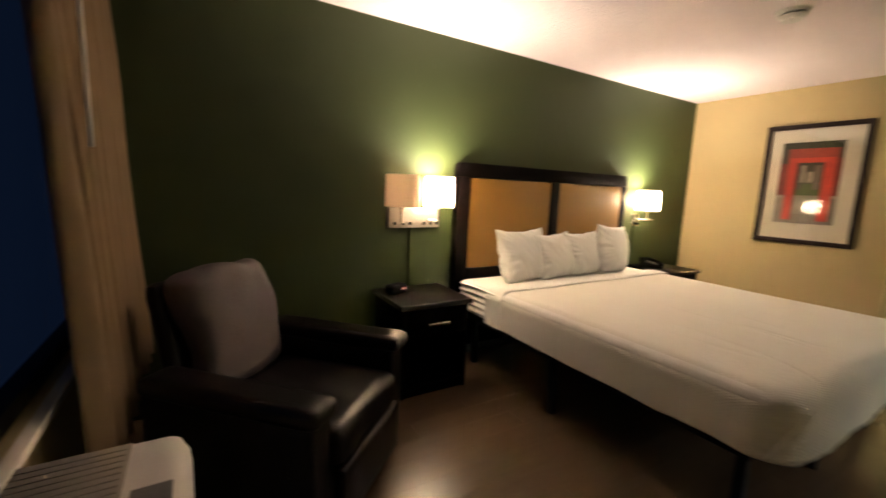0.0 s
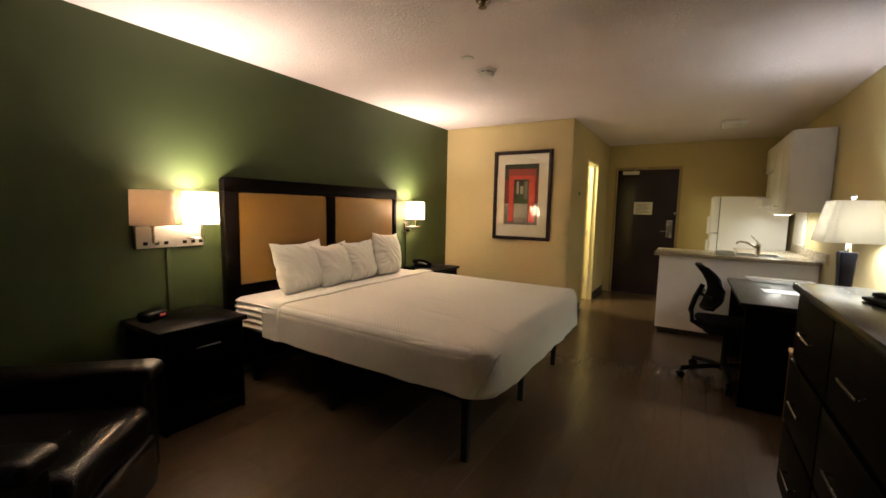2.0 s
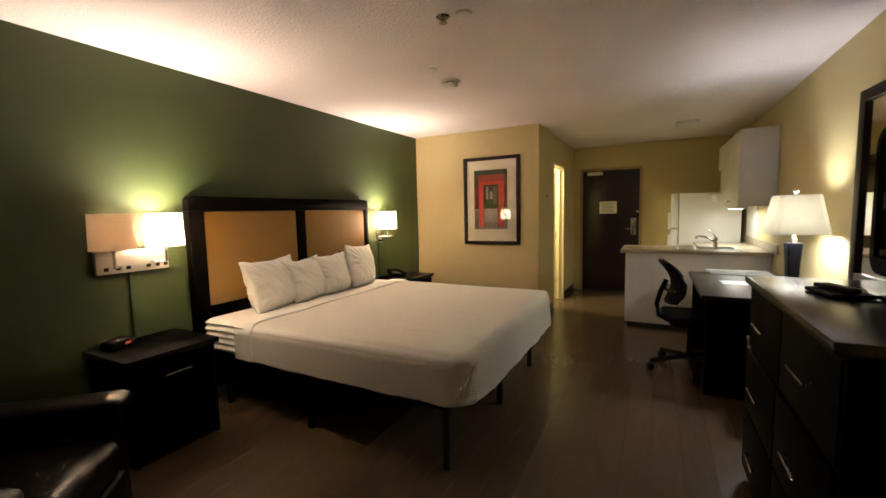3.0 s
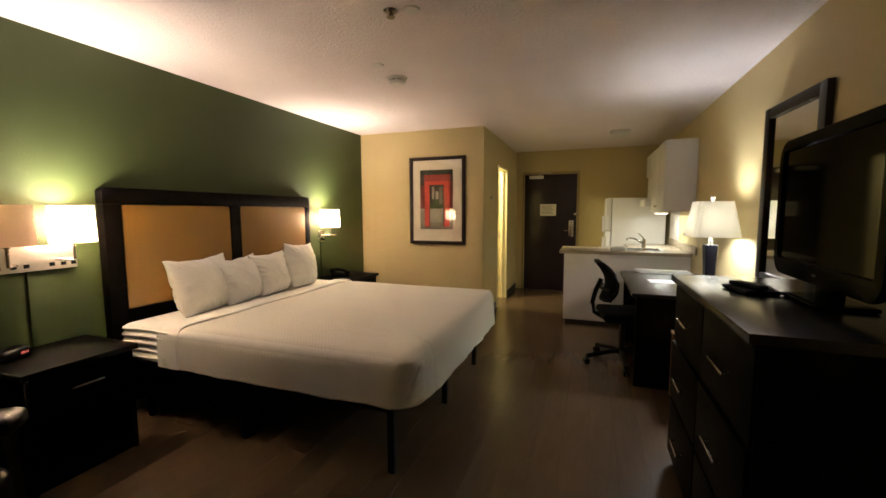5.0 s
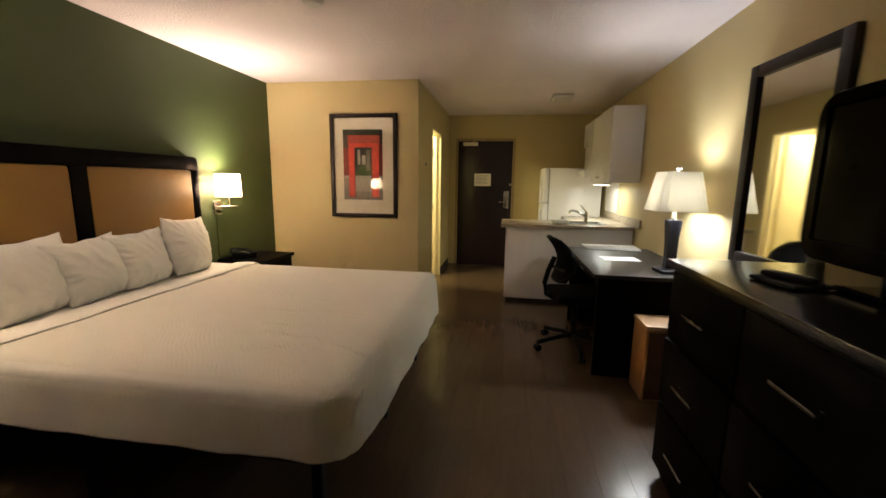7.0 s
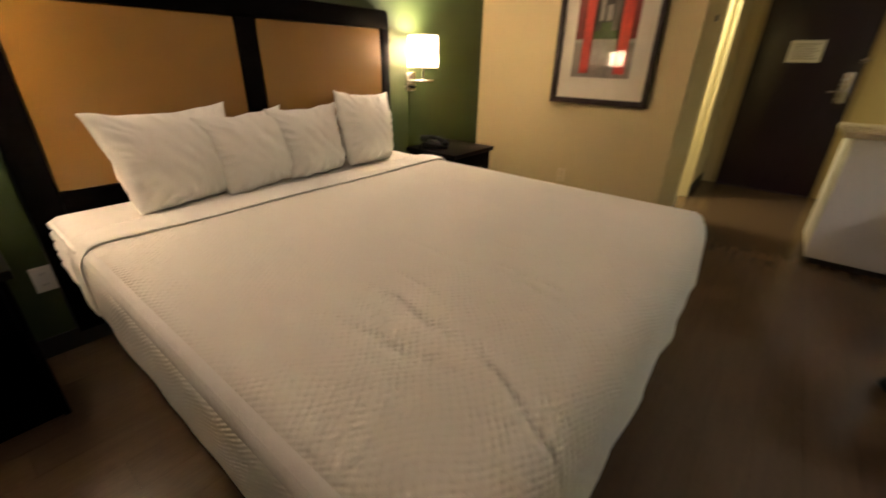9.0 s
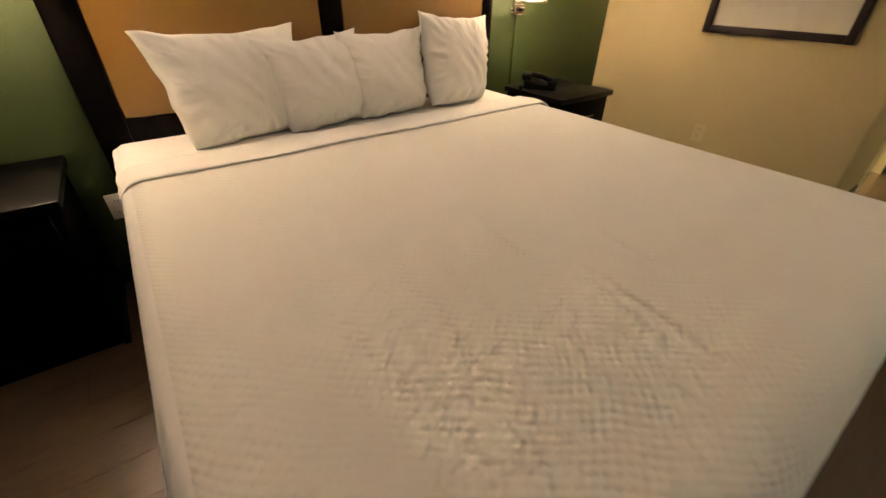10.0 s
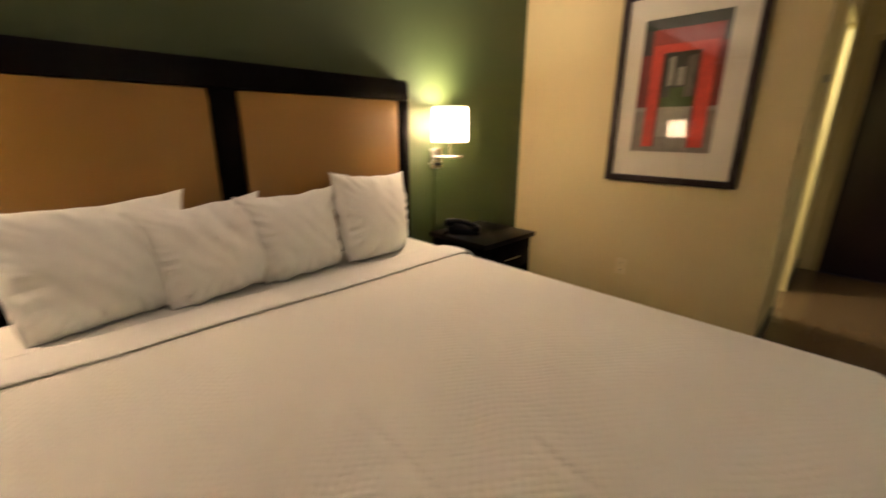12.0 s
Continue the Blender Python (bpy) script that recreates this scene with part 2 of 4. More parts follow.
def clear_glass(name, gloss=0.02):
    m = bpy.data.materials.new(name)
    m.use_nodes = True
    t, n = m.node_tree, m.node_tree.nodes
    n.remove(n["Principled BSDF"])
    a, g, f, mix = n.new("ShaderNodeBsdfTransparent"), n.new("ShaderNodeBsdfGlossy"), n.new("ShaderNodeLayerWeight"), n.new("ShaderNodeMixShader")
    p, k = n.new("ShaderNodeMath"), n.new("ShaderNodeMath")
    g.inputs["Roughness"].default_value = gloss
    p.operation, p.inputs[1].default_value = "POWER", 5
    k.operation, k.inputs[1].default_value, k.inputs[2].default_value = "MULTIPLY_ADD", 0.9, 0.07
    f.inputs["Blend"].default_value = 0.5
    t.links.new(f.outputs["Facing"], p.inputs[0])
    t.links.new(p.outputs[0], k.inputs[0])
    t.links.new(k.outputs[0], mix.inputs[0])
    t.links.new(a.outputs[0], mix.inputs[1])
    t.links.new(g.outputs[0], mix.inputs[2])
    t.links.new(mix.outputs[0], n["Material Output"].inputs[0])
    return m


GLASS = clear_glass("clear_glass")
MIRROR = material("silvered_mirror", (0.86, 0.87, 0.86), 0.02, metal=1, vary=0.0, bump=0)
SCREEN = material("dark_screen_glass", (0.002, 0.002, 0.0024), 0.03, vary=0.0, bump=0, spec=0.08)
PIANO = material("gloss_black_plastic", (0.002, 0.002, 0.0024), 0.14, vary=0.0, bump=0, spec=0.03)
LED = bpy.data.materials.new("red_led")
LED.use_nodes = True
LED.node_tree.nodes["Principled BSDF"].inputs["Emission Color"].default_value = (1, 0.05, 0.04, 1)
LED.node_tree.nodes["Principled BSDF"].inputs["Emission Strength"].default_value = 0.22
TUBE = bpy.data.materials.new("lit_tube")
TUBE.use_nodes = True
TUBE.node_tree.nodes["Principled BSDF"].inputs["Emission Color"].default_value = (1, 0.92, 0.75, 1)
TUBE.node_tree.nodes["Principled BSDF"].inputs["Emission Strength"].default_value = 4


# ---- mesh helpers ----
def box(x0, x1, y0, y1, z0, z1, bev=0.0, seg=2):
    bm = bmesh.new()
    m = Matrix.LocRotScale(((x0 + x1) / 2, (y0 + y1) / 2, (z0 + z1) / 2), None, (x1 - x0, y1 - y0, z1 - z0))
    bmesh.ops.create_cube(bm, size=1, matrix=m)
    if bev:
        bmesh.ops.bevel(bm, geom=bm.edges[:], offset=bev, segments=seg, profile=0.6, affect="EDGES")
    return bm


def soft(x0, x1, y0, y1, z0, z1, r, n=14, lump=0.0, seed=0.0):
    """A cushion-like box with edges rounded to r, and uneven by lump."""
    bm = bmesh.new()
    bmesh.ops.create_cube(bm, size=2)
    bmesh.ops.subdivide_edges(bm, edges=bm.edges[:], cuts=n, use_grid_fill=True)
    c, h = Vector(((x0 + x1) / 2, (y0 + y1) / 2, (z0 + z1) / 2)), Vector(((x1 - x0) / 2, (y1 - y0) / 2, (z1 - z0) / 2))
    for v in bm.verts:
        # vertices crowd near the edges, where the rounding is
        p = Vector([math.copysign(abs(a) ** 0.75, a) * b for a, b in zip(v.co, h)])
        inner = Vector([max(-b + r, min(b - r, a)) for a, b in zip(p, h)])
        d = p - inner
        q = inner + d.normalized() * r if d.length > 1e-6 else p
        if lump:
            q += q.normalized() * lump * noise.noise(q * 7 + Vector((seed, seed, 0)))
        v.co = c + q
    return bm


def cyl(r0, r1, z0, z1, x=0.0, y=0.0, seg=24, caps=True):
    bm = bmesh.new()
    bmesh.ops.create_cone(bm, cap_ends=caps, segments=seg, radius1=r0, radius2=r1, depth=z1 - z0, matrix=Matrix.Translation((x, y, (z0 + z1) / 2)))
    return bm


def tube(points, r, seg=10):
    """A round bar bent along points."""
    bm, rings = bmesh.new(), []
    pts = [Vector(p) for p in points]
    for i, p in enumerate(pts):
        d = (pts[min(i + 1, len(pts) - 1)] - pts[max(i - 1, 0)]).normalized()
        a = d.cross(Vector((0, 0, 1)) if abs(d.z) < 0.9 else Vector((1, 0, 0))).normalized()
        b = d.cross(a)
        rings.append([bm.verts.new(p + (a * math.cos(k * 2 * math.pi / seg) + b * math.sin(k * 2 * math.pi / seg)) * r) for k in range(seg)])
    for s, e in zip(rings, rings[1:]):
        for k in range(seg):
            bm.faces.new((s[k], s[(k + 1) % seg], e[(k + 1) % seg], e[k]))
    bm.faces.new(rings[0][::-1])
    bm.faces.new(rings[-1])
    bmesh.ops.recalc_face_normals(bm, faces=bm.faces[:])
    return bm


def sheet(*corners):
    bm = bmesh.new()
    bm.faces.new([bm.verts.new(c) for c in corners])
    return bm


def moved(bm, m):
    bmesh.ops.transform(bm, matrix=m, verts=bm.verts[:])
    return bm


def joined(*bms):
    out = bmesh.new()
    for bm in bms:
        me = bpy.data.meshes.new("temp")
        bm.to_mesh(me)
        bm.free()
        out.from_mesh(me)
        bpy.data.meshes.remove(me)
    return out


def part(name, bm, mat, parent=None, label="", smooth=True):
    me = bpy.data.meshes.new(name)
    bm.to_mesh(me)
    bm.free()
    me.materials.append(mat)
    if smooth:
        me.shade_smooth()
        me.set_sharp_from_angle(angle=radians(32))
    ob = new(name, me)
    ob.parent = parent
    return tagged(ob, label)


def thing(name, at, label, category, group="", rz=0.0):
    ob = new(name)
    ob.empty_display_size = 0.05
    ob.matrix_basis = pose(*at, 0, 0, rz)
    return tagged(ob, label, category, group)


def structure(name, bm, mat, label, category):
    return tagged(part(name, bm, mat), label, category, kind="structure")


# ---- the shell of the room ----
N, S, W, E1, E2, H, TOP = 2.985, -1.09, -0.10, 5.255, 7.63, 1.255, 2.435
structure("wall_north", box(W - 0.12, E1 + 0.12, N, N + 0.12, 0, TOP), GREEN, "olive green painted accent wall behind the bed", "wall")
structure("wall_south", box(W - 0.12, E2 + 0.12, S - 0.12, S, 0, TOP), TAN, "tan painted wall behind desk and dresser", "wall")
structure("wall_picture", box(E1, E1 + 0.12, H, N, 0, TOP), TAN, "tan painted wall with a framed print", "wall")
structure("wall_bath", joined(box(E1 + 0.12, 6.05, H, H + 0.12, 0, TOP), box(6.75, E2, H, H + 0.12, 0, TOP), box(6.05, 6.75, H, H + 0.12, 2.05, TOP)), TAN,
          "tan painted hallway wall with the bathroom doorway", "wall")
structure("wall_entry", joined(box(E2, E2 + 0.12, S, 0.18, 0, TOP), box(E2, E2 + 0.12, 1.14, N, 0, TOP), box(E2, E2 + 0.12, 0.18, 1.14, 2.075, TOP)), TAN,
          "tan painted wall round the entry door", "wall")
structure("wall_window", joined(box(W - 0.12, W, S, 0.20, 0, TOP), box(W - 0.12, W, 2.75, N, 0, TOP), box(W - 0.12, W, 0.20, 2.75, 0, 0.66), box(W - 0.12, W, 0.20, 2.75, 2.25, TOP)), TAN,
          "tan painted wall with a wide dark window", "wall")
structure("wall_bathroom_back", box(E1 + 0.12, E2, N, N + 0.12, 0, TOP), BATH, "cream bathroom wall", "wall")
structure("ceiling", box(W - 0.12, E2 + 0.12, S - 0.12, N + 0.12, TOP, TOP + 0.1), CEIL, "white knockdown-textured ceiling", "ceiling")
floor = structure("floor", box(W - 0.12, E2 + 0.12, S - 0.12, N + 0.12, -0.10, -0.006), SUBFLOOR, "dark brown wood-look plank floor, slightly glossy", "floor")


def skirting(x0, x1, y0, y1):
    structure("baseboard", box(x0, x1, y0, y1, 0, 0.095, 0.004), BASE, "black vinyl baseboard along the wall", "baseboard")


skirting(W, E1, N - 0.011, N)
skirting(E1 - 0.011, E1, H, N - 0.011)
skirting(E1 - 0.011, 5.99, H - 0.011, H)
skirting(6.81, E2, H - 0.011, H)
skirting(W, 5.52, S, S + 0.011)
skirting(E2 - 0.011, E2, -0.2, 0.14)

# window with a dark pane
win = tagged(part("window_1", joined(box(W - 0.09, W - 0.03, 0.20, 0.26, 0.66, 2.25, 0.004), box(W - 0.09, W - 0.03, 2.69, 2.75, 0.66, 2.25, 0.004),
                                     box(W - 0.09, W - 0.03, 0.26, 2.69, 0.66, 0.72, 0.004), box(W - 0.09, W - 0.03, 0.26, 2.69, 2.19, 2.25, 0.004),
                                     box(W - 0.085, W - 0.035, 1.46, 1.50, 0.72, 2.19, 0.004)), BLACK),
             "dark metal window frame with night outside", "window", kind="structure")
for y0, y1 in ((0.26, 1.46), (1.50, 2.69)):
    part("pane", sheet((W - 0.06, y0, 0.72), (W - 0.06, y1, 0.72), (W - 0.06, y1, 2.19), (W - 0.06, y0, 2.19)), GLASS, win)
part("window_sill", box(W - 0.03, W + 0.035, 0.16, 2.79, 0.63, 0.66, 0.006), PLASWHITE, win)

# bathroom doorway
bd = tagged(part("door_frame_bath", joined(box(6.725, 6.75, H - 0.012, H + 0.13, 0, 2.025, 0.003), box(6.05, 6.075, H - 0.012, H + 0.13, 0, 2.025, 0.003),
                                           box(6.05, 6.75, H - 0.012, H + 0.13, 2.025, 2.05, 0.003), box(6.70, 6.725, H + 0.045, H + 0.085, 0, 2.0, 0.003)), BATH),
            "cream painted bathroom door frame, lit from inside", "door frame", kind="structure")
for z in (0.30, 1.02, 1.78):
    part("hinge", box(6.72, 6.7245, H + 0.092, H + 0.122, z - 0.05, z + 0.05, 0.001), STEEL, bd, "steel hinge")
bdoor = tagged(part("door_bath", box(6.69, 6.73, 1.40, 2.08, 0.012, 2.02, 0.003), BATH), "cream bathroom door standing open into the bathroom", "door", kind="structure")
part("door_handle", joined(cyl(0.03, 0.03, 0, 0.01, seg=16), cyl(0.012, 0.012, 0.01, 0.05, seg=12), soft(-0.03, 0.03, -0.03, 0.03, 0.045, 0.09, 0.02, 4)), CHROME, bdoor).matrix_basis = pose(6.69, 2.0, 1.0, 0, -90, 0)

# entry door
ed = tagged(part("door_entry", box(E2 - 0.005, E2 + 0.04, 0.222, 1.100, 0.008, 2.028, 0.003), DOORWOOD), "dark mahogany entry door, closed, with a notice and lever lock", "door", kind="structure")
tagged(part("door_frame_entry", joined(box(E2 - 0.016, E2 + 0.10, 0.178, 0.220, 0, 2.075, 0.004), box(E2 - 0.016, E2 + 0.10, 1.102, 1.142, 0, 2.075, 0.004), box(E2 - 0.016, E2 + 0.10, 0.220, 1.102, 2.030, 2.075, 0.004)), DOORFRAME),
       "tan painted metal entry door frame", "door frame", kind="structure")
part("notice", box(E2 - 0.009, E2 - 0.0055, 0.56, 0.83, 1.315, 1.515), PAPER, ed, "white printed notice")
for k in range(7):
    part("text_line", box(E2 - 0.0105, E2 - 0.0092, 0.60 + 0.02 * (k % 3), 0.80, 1.345 + 0.022 * k, 1.353 + 0.022 * k), INK, ed)
lock = part("lock_plate", box(E2 - 0.026, E2 - 0.0055, 0.262, 0.345, 0.955, 1.235, 0.006), CHROME, ed, "brushed steel lock plate")
part("lever", joined(cyl(0.012, 0.012, 0, 0.05, seg=12), moved(cyl(0.009, 0.009, 0, 0.12, seg=10), pose(0, 0, 0.05, 90, 0, 0))), CHROME, lock).matrix_basis = pose(E2 - 0.026, 0.30, 1.06, 0, -90, 0) @ pose(0, 0, 0, 0, 0, 180)
part("night_latch", joined(box(E2 - 0.035, E2 - 0.0055, 0.225, 0.262, 1.32, 1.36, 0.004), tube([(E2 - 0.03, 0.245, 1.34), (E2 - 0.05, 0.23, 1.34), (E2 - 0.05, 0.19, 1.34)], 0.006)), CHROME, ed)
closer = part("closer", box(E2 - 0.065, E2 - 0.0055, 0.78, 1.02, 1.955, 2.010, 0.008), PLASWHITE, ed, "pale door closer")
part("closer_arm", joined(tube([(E2 - 0.045, 0.86, 2.012), (E2 - 0.16, 0.78, 2.045), (E2 - 0.03, 0.66, 2.05)], 0.007)), STEEL, closer)

# ---- ceiling fittings ----
sd = thing("smoke_detector", (3.28, 1.455, TOP), "round white smoke detector on the ceiling", "smoke detector")
part("base", cyl(0.075, 0.082, -0.018, 0.0, seg=32), PLASWHITE, sd)
part("cover", joined(cyl(0.048, 0.068, -0.052, -0.030, seg=32), cyl(0.058, 0.058, -0.030, -0.018, seg=32)), PLASWHITE, sd)
for k in range(8):
    part("vent_slot", moved(box(0.056, 0.0605, -0.014, 0.014, -0.028, -0.020), pose(0, 0, 0, 0, 0, 45 * k)), GREYPL, sd)
sp = thing("fire_sprinkler", (2.31, 1.01, TOP), "small brass fire sprinkler head on the ceiling", "sprinkler")
part("escutcheon", cyl(0.028, 0.038, -0.008, 0.0, seg=24), CHROME, sp)
part("nozzle", joined(cyl(0.012, 0.012, -0.030, -0.008, seg=12), cyl(0.022, 0.022, -0.034, -0.030, seg=16)), DOORFRAME, sp)
cp = thing("blank_cover", (2.33, 0.90, TOP), "round white blank cover on the ceiling", "cover plate")
part("disc", cyl(0.04, 0.045, -0.008, 0.0, seg=24), PLASWHITE, cp)
copy_thing(cp, pose(2.98, 1.46, TOP))
vent = thing("ceiling_vent", (6.28, -0.34, TOP), "white square exhaust fan cover on the kitchen ceiling", "vent")
part("frame", box(-0.16, 0.16, -0.125, 0.125, -0.045, 0.0, 0.01), PLASWHITE, vent)
for k in range(6):
    part("slat", box(-0.13 + 0.045 * k, -0.105 + 0.045 * k, -0.10, 0.10, -0.051, -0.0455, 0.001), PLASWHITE, vent)


# ---- the bed ----
BX0, BX1, BY0, BY1 = 2.045, 4.005, 0.845, 2.895
hb = thing("headboard", (3.025, 2.985, 0), "dark wood headboard with two ochre upholstered panels", "headboard")
rail = box(-1.012, 1.012, -0.068, 0, 1.447, 1.555)
ends = [e for e in rail.edges if all(abs(v.co.x) > 1.0 and v.co.z > 1.5 for v in e.verts) and abs(e.verts[0].co.y - e.verts[1].co.y) > 0.05]
bmesh.ops.bevel(rail, geom=ends, offset=0.035, segments=6, profile=0.5, affect="EDGES")
bmesh.ops.bevel(rail, geom=[e for e in rail.edges if e.calc_length() > 0.001 and all(v.co.y < -0.05 for v in e.verts)], offset=0.005, segments=2, profile=0.6, affect="EDGES")
part("frame", joined(rail, box(-1.012, -0.902, -0.068, 0, 0.10, 1.4465, 0.006), box(0.942, 1.012, -0.068, 0, 0.10, 1.4465, 0.006),
                     box(-0.902, 0.942, -0.068, 0, 0.10, 0.735, 0.006), box(-0.035, 0.071, -0.068, 0, 0.735, 1.447, 0.006), box(-0.905, 0.945, -0.03, -0.004, 0.70, 1.46)), ESPRESSO, hb)
for a, b in ((-0.902, -0.035), (0.071, 0.942)):
    part("panel", soft(a + 0.002, b - 0.002, -0.066, -0.032, 0.737, 1.445, 0.014, 10), ORANGE, hb, "ochre vinyl padded panel")
bed = thing("bed", (3.025, 1.87, 0), "king bed on a black metal base, neatly made", "bed")
part("base_frame", joined(*[box(a, b, c, d, 0.36, 0.41, 0.004) for a, b, c, d in ((-0.93, -0.89, -0.95, 1.0), (0.89, 0.93, -0.95, 1.0), (-0.89, 0.89, -0.95, -0.91), (-0.89, 0.89, 0.96, 1.0), (-0.02, 0.02, -0.91, 0.96))]), BLACK, bed)
part("slat_deck", box(-0.92, 0.92, -0.94, 0.99, 0.412, 0.425), BLACK, bed)
for lx in (-0.87, -0.03, 0.76):
    for ly in (-0.91, 0.1, 0.93):
        part("leg", box(lx - 0.02, lx + 0.02, ly - 0.02, ly + 0.02, 0, 0.36, 0.004), BLACK, bed)


def layered(bm):
    """Folded layers of sheet showing as ridges on the sides at the head end."""
    for v in bm.verts:
        side = min(abs(v.co.x - BX0), abs(v.co.x - BX1))
        if side < 0.04 and v.co.z < 0.645 and v.co.y > 2.47:
            sgn = -1 if v.co.x < 3 else 1
            v.co.x += sgn * (0.010 * math.sin(v.co.z * 2 * math.pi / 0.045 + 1.6 * noise.noise(Vector((v.co.y * 4, 0, 0)))) + 0.006 * noise.noise(v.co * 14))
    return bm


mattress = layered(soft(BX0 + 0.004, BX1 - 0.004, BY0 + 0.03, BY1 + 0.015, 0.426, 0.660, 0.045, 46))
part("mattress", moved(mattress, Matrix.Translation((-3.025, -1.87, 0))), LINEN, bed, "mattress in a white fitted sheet")


def draped(x0, x1, y0, y1, z0, z1, r, n, open_end, open_start=None):
    """Cloth lying over the bed and hanging down its sides."""
    bm = soft(x0, x1, y0, y1, z0 - 0.10, z1, r, n)
    gone = []
    for f in bm.faces:
        c = f.calc_center_median()
        if c.y > open_end or c.z < z0 + 0.012 or (open_start and c.y < open_start):
            gone.append(f)
    bmesh.ops.delete(bm, geom=gone, context="FACES")
    for v in bm.verts:
        c = v.co
        for cx, s, rad in ((x0, 1, 0.14), (x1, -1, 0.22)):
            d = Vector((cx + s * rad - c.x, y0 + rad - c.y))
            if d.x * s > 0 and d.y > 0 and d.length > rad:
                d = d.normalized() * rad
                c.x, c.y = cx + s * rad - d.x, y0 + rad - d.y
        n1 = noise.noise(c * 1.7)
        n2 = noise.noise(Vector((c.x * 5 + c.y * 2.0, c.y * 1.2 - c.x * 0.3, 3.0)))
        low = max(0.0, min(1.0, (z1 - 0.015 - c.z) / (z1 - z0)))
        foot = max(0.0, min(1.0, (0.95 - c.y) / 0.1)) if c.y < 0.95 else 0.0
        if low == 0:
            edge = min(c.x - x0, x1 - c.x, c.y - y0)
            c.z += 0.004 * n1 + 0.0014 * n2 * min(1, max(edge, 0) / 0.3)
            continue
        k = 0.006 * noise.noise(Vector((c.x * 6, c.y * 6, 0))) + 0.004 * n1
        if abs(c.x - 3.025) > 0.9:
            c.x += math.copysign(k * low, c.x - 3.025)
        if foot:
            # the foot end flares, least at the tucked near corner
            away = max(0.0, min(1.0, (c.x - x0) / 0.35))
            c.y -= foot * low * (-0.012 + 0.030 * away) + abs(k) * low
            c.z -= 0.03 * low * away
            if c.x < x0 + 0.16:
                c.y -= 0.0028 * math.sin(c.z * 2 * math.pi / 0.040 + 22 * c.x + 9 * n1) * low
        c.z += 0.008 * low * low * noise.noise(Vector((c.x * 3.3, c.y * 3.3, 8)))
    return bm


bs = tagged(part("bedspread", draped(2.043, 4.006, 0.795, 2.62, 0.405, 0.670, 0.085, 56, 2.50), SPREAD), "white waffle-weave bedspread tucked over the bed", "bedspread")
for v in bs.data.vertices:
    low = max(0.0, (0.56 - v.co.z) / 0.15)
    v.co.z += low * (0.009 * noise.noise(Vector((v.co.x * 2.3, v.co.y * 2.3, 3))) + 0.007 * noise.noise(Vector((v.co.x * 9, v.co.y * 9, 8))))
    v.co.x += low * 0.008 * noise.noise(Vector((v.co.x * 5, v.co.y * 5, 12)))
    v.co.y += low * 0.012 * noise.noise(Vector((v.co.x * 5, v.co.y * 5, 21)))
tuck, cells = bmesh.new(), []
for j in range(15):
    w = j / 14
    z, first = 0.418 + 0.195 * w, radians(30 + 52 * w ** 1.4)
    line = []
    for i in range(13):
        u = i / 12
        a = first + (radians(100) - first) * u
        rad = 0.146 + 0.007 * math.sin(math.pi * min(1, u * 2.2)) * (1 - w) + 0.004 * noise.noise(Vector((u * 4, w * 9, 2))) + 0.003 * math.sin(w * 21 + 3 * u) * (1 - u)
        line.append(tuck.verts.new((2.183 - rad * math.cos(a), 0.935 - rad * math.sin(a), z + 0.006 * noise.noise(Vector((u * 3, 0, 4))))))
    cells.append(line)
for low_row, high_row in zip(cells, cells[1:]):
    for i in range(12):
        tuck.faces.new((low_row[i], low_row[i + 1], high_row[i + 1], high_row[i]))
flap = part("corner_fold", tuck, SPREAD, bs, "folded corner of the bedspread")
flap.modifiers.new("thick", "SOLIDIFY").thickness = 0.005
sol = bs.modifiers.new("thick", "SOLIDIFY")
sol.thickness, sol.offset = 0.006, -1
fold = draped(2.040, 4.024, 2.20, 2.70, 0.412, 0.678, 0.078, 60, 2.545, 2.372)
for v in fold.verts:
    v.co.y += 0.010 * noise.noise(Vector((v.co.x * 2.2, 0, 5))) + 0.004 * noise.noise(Vector((v.co.x * 9, v.co.z * 9, 5)))
    v.co.z += 0.004 * max(0.0, noise.noise(Vector((v.co.x * 3, v.co.y * 20, 7))))
    # the doubled cloth lies as a soft roll
    if v.co.z > 0.66:
        across = max(0.0, min(1.0, (v.co.y - 2.372) / 0.165))
        v.co.z += 0.008 * math.sin(math.pi * across ** 0.7)
    near = max(0.0, 1 - (v.co.x - 2.04) / 0.22)
    v.co.z -= 0.008 * near
fs = tagged(part("folded_sheet", fold, LINEN), "white top sheet folded back over the bedspread", "sheet")
sol = fs.modifiers.new("thick", "SOLIDIFY")
sol.thickness, sol.offset = 0.005, -1


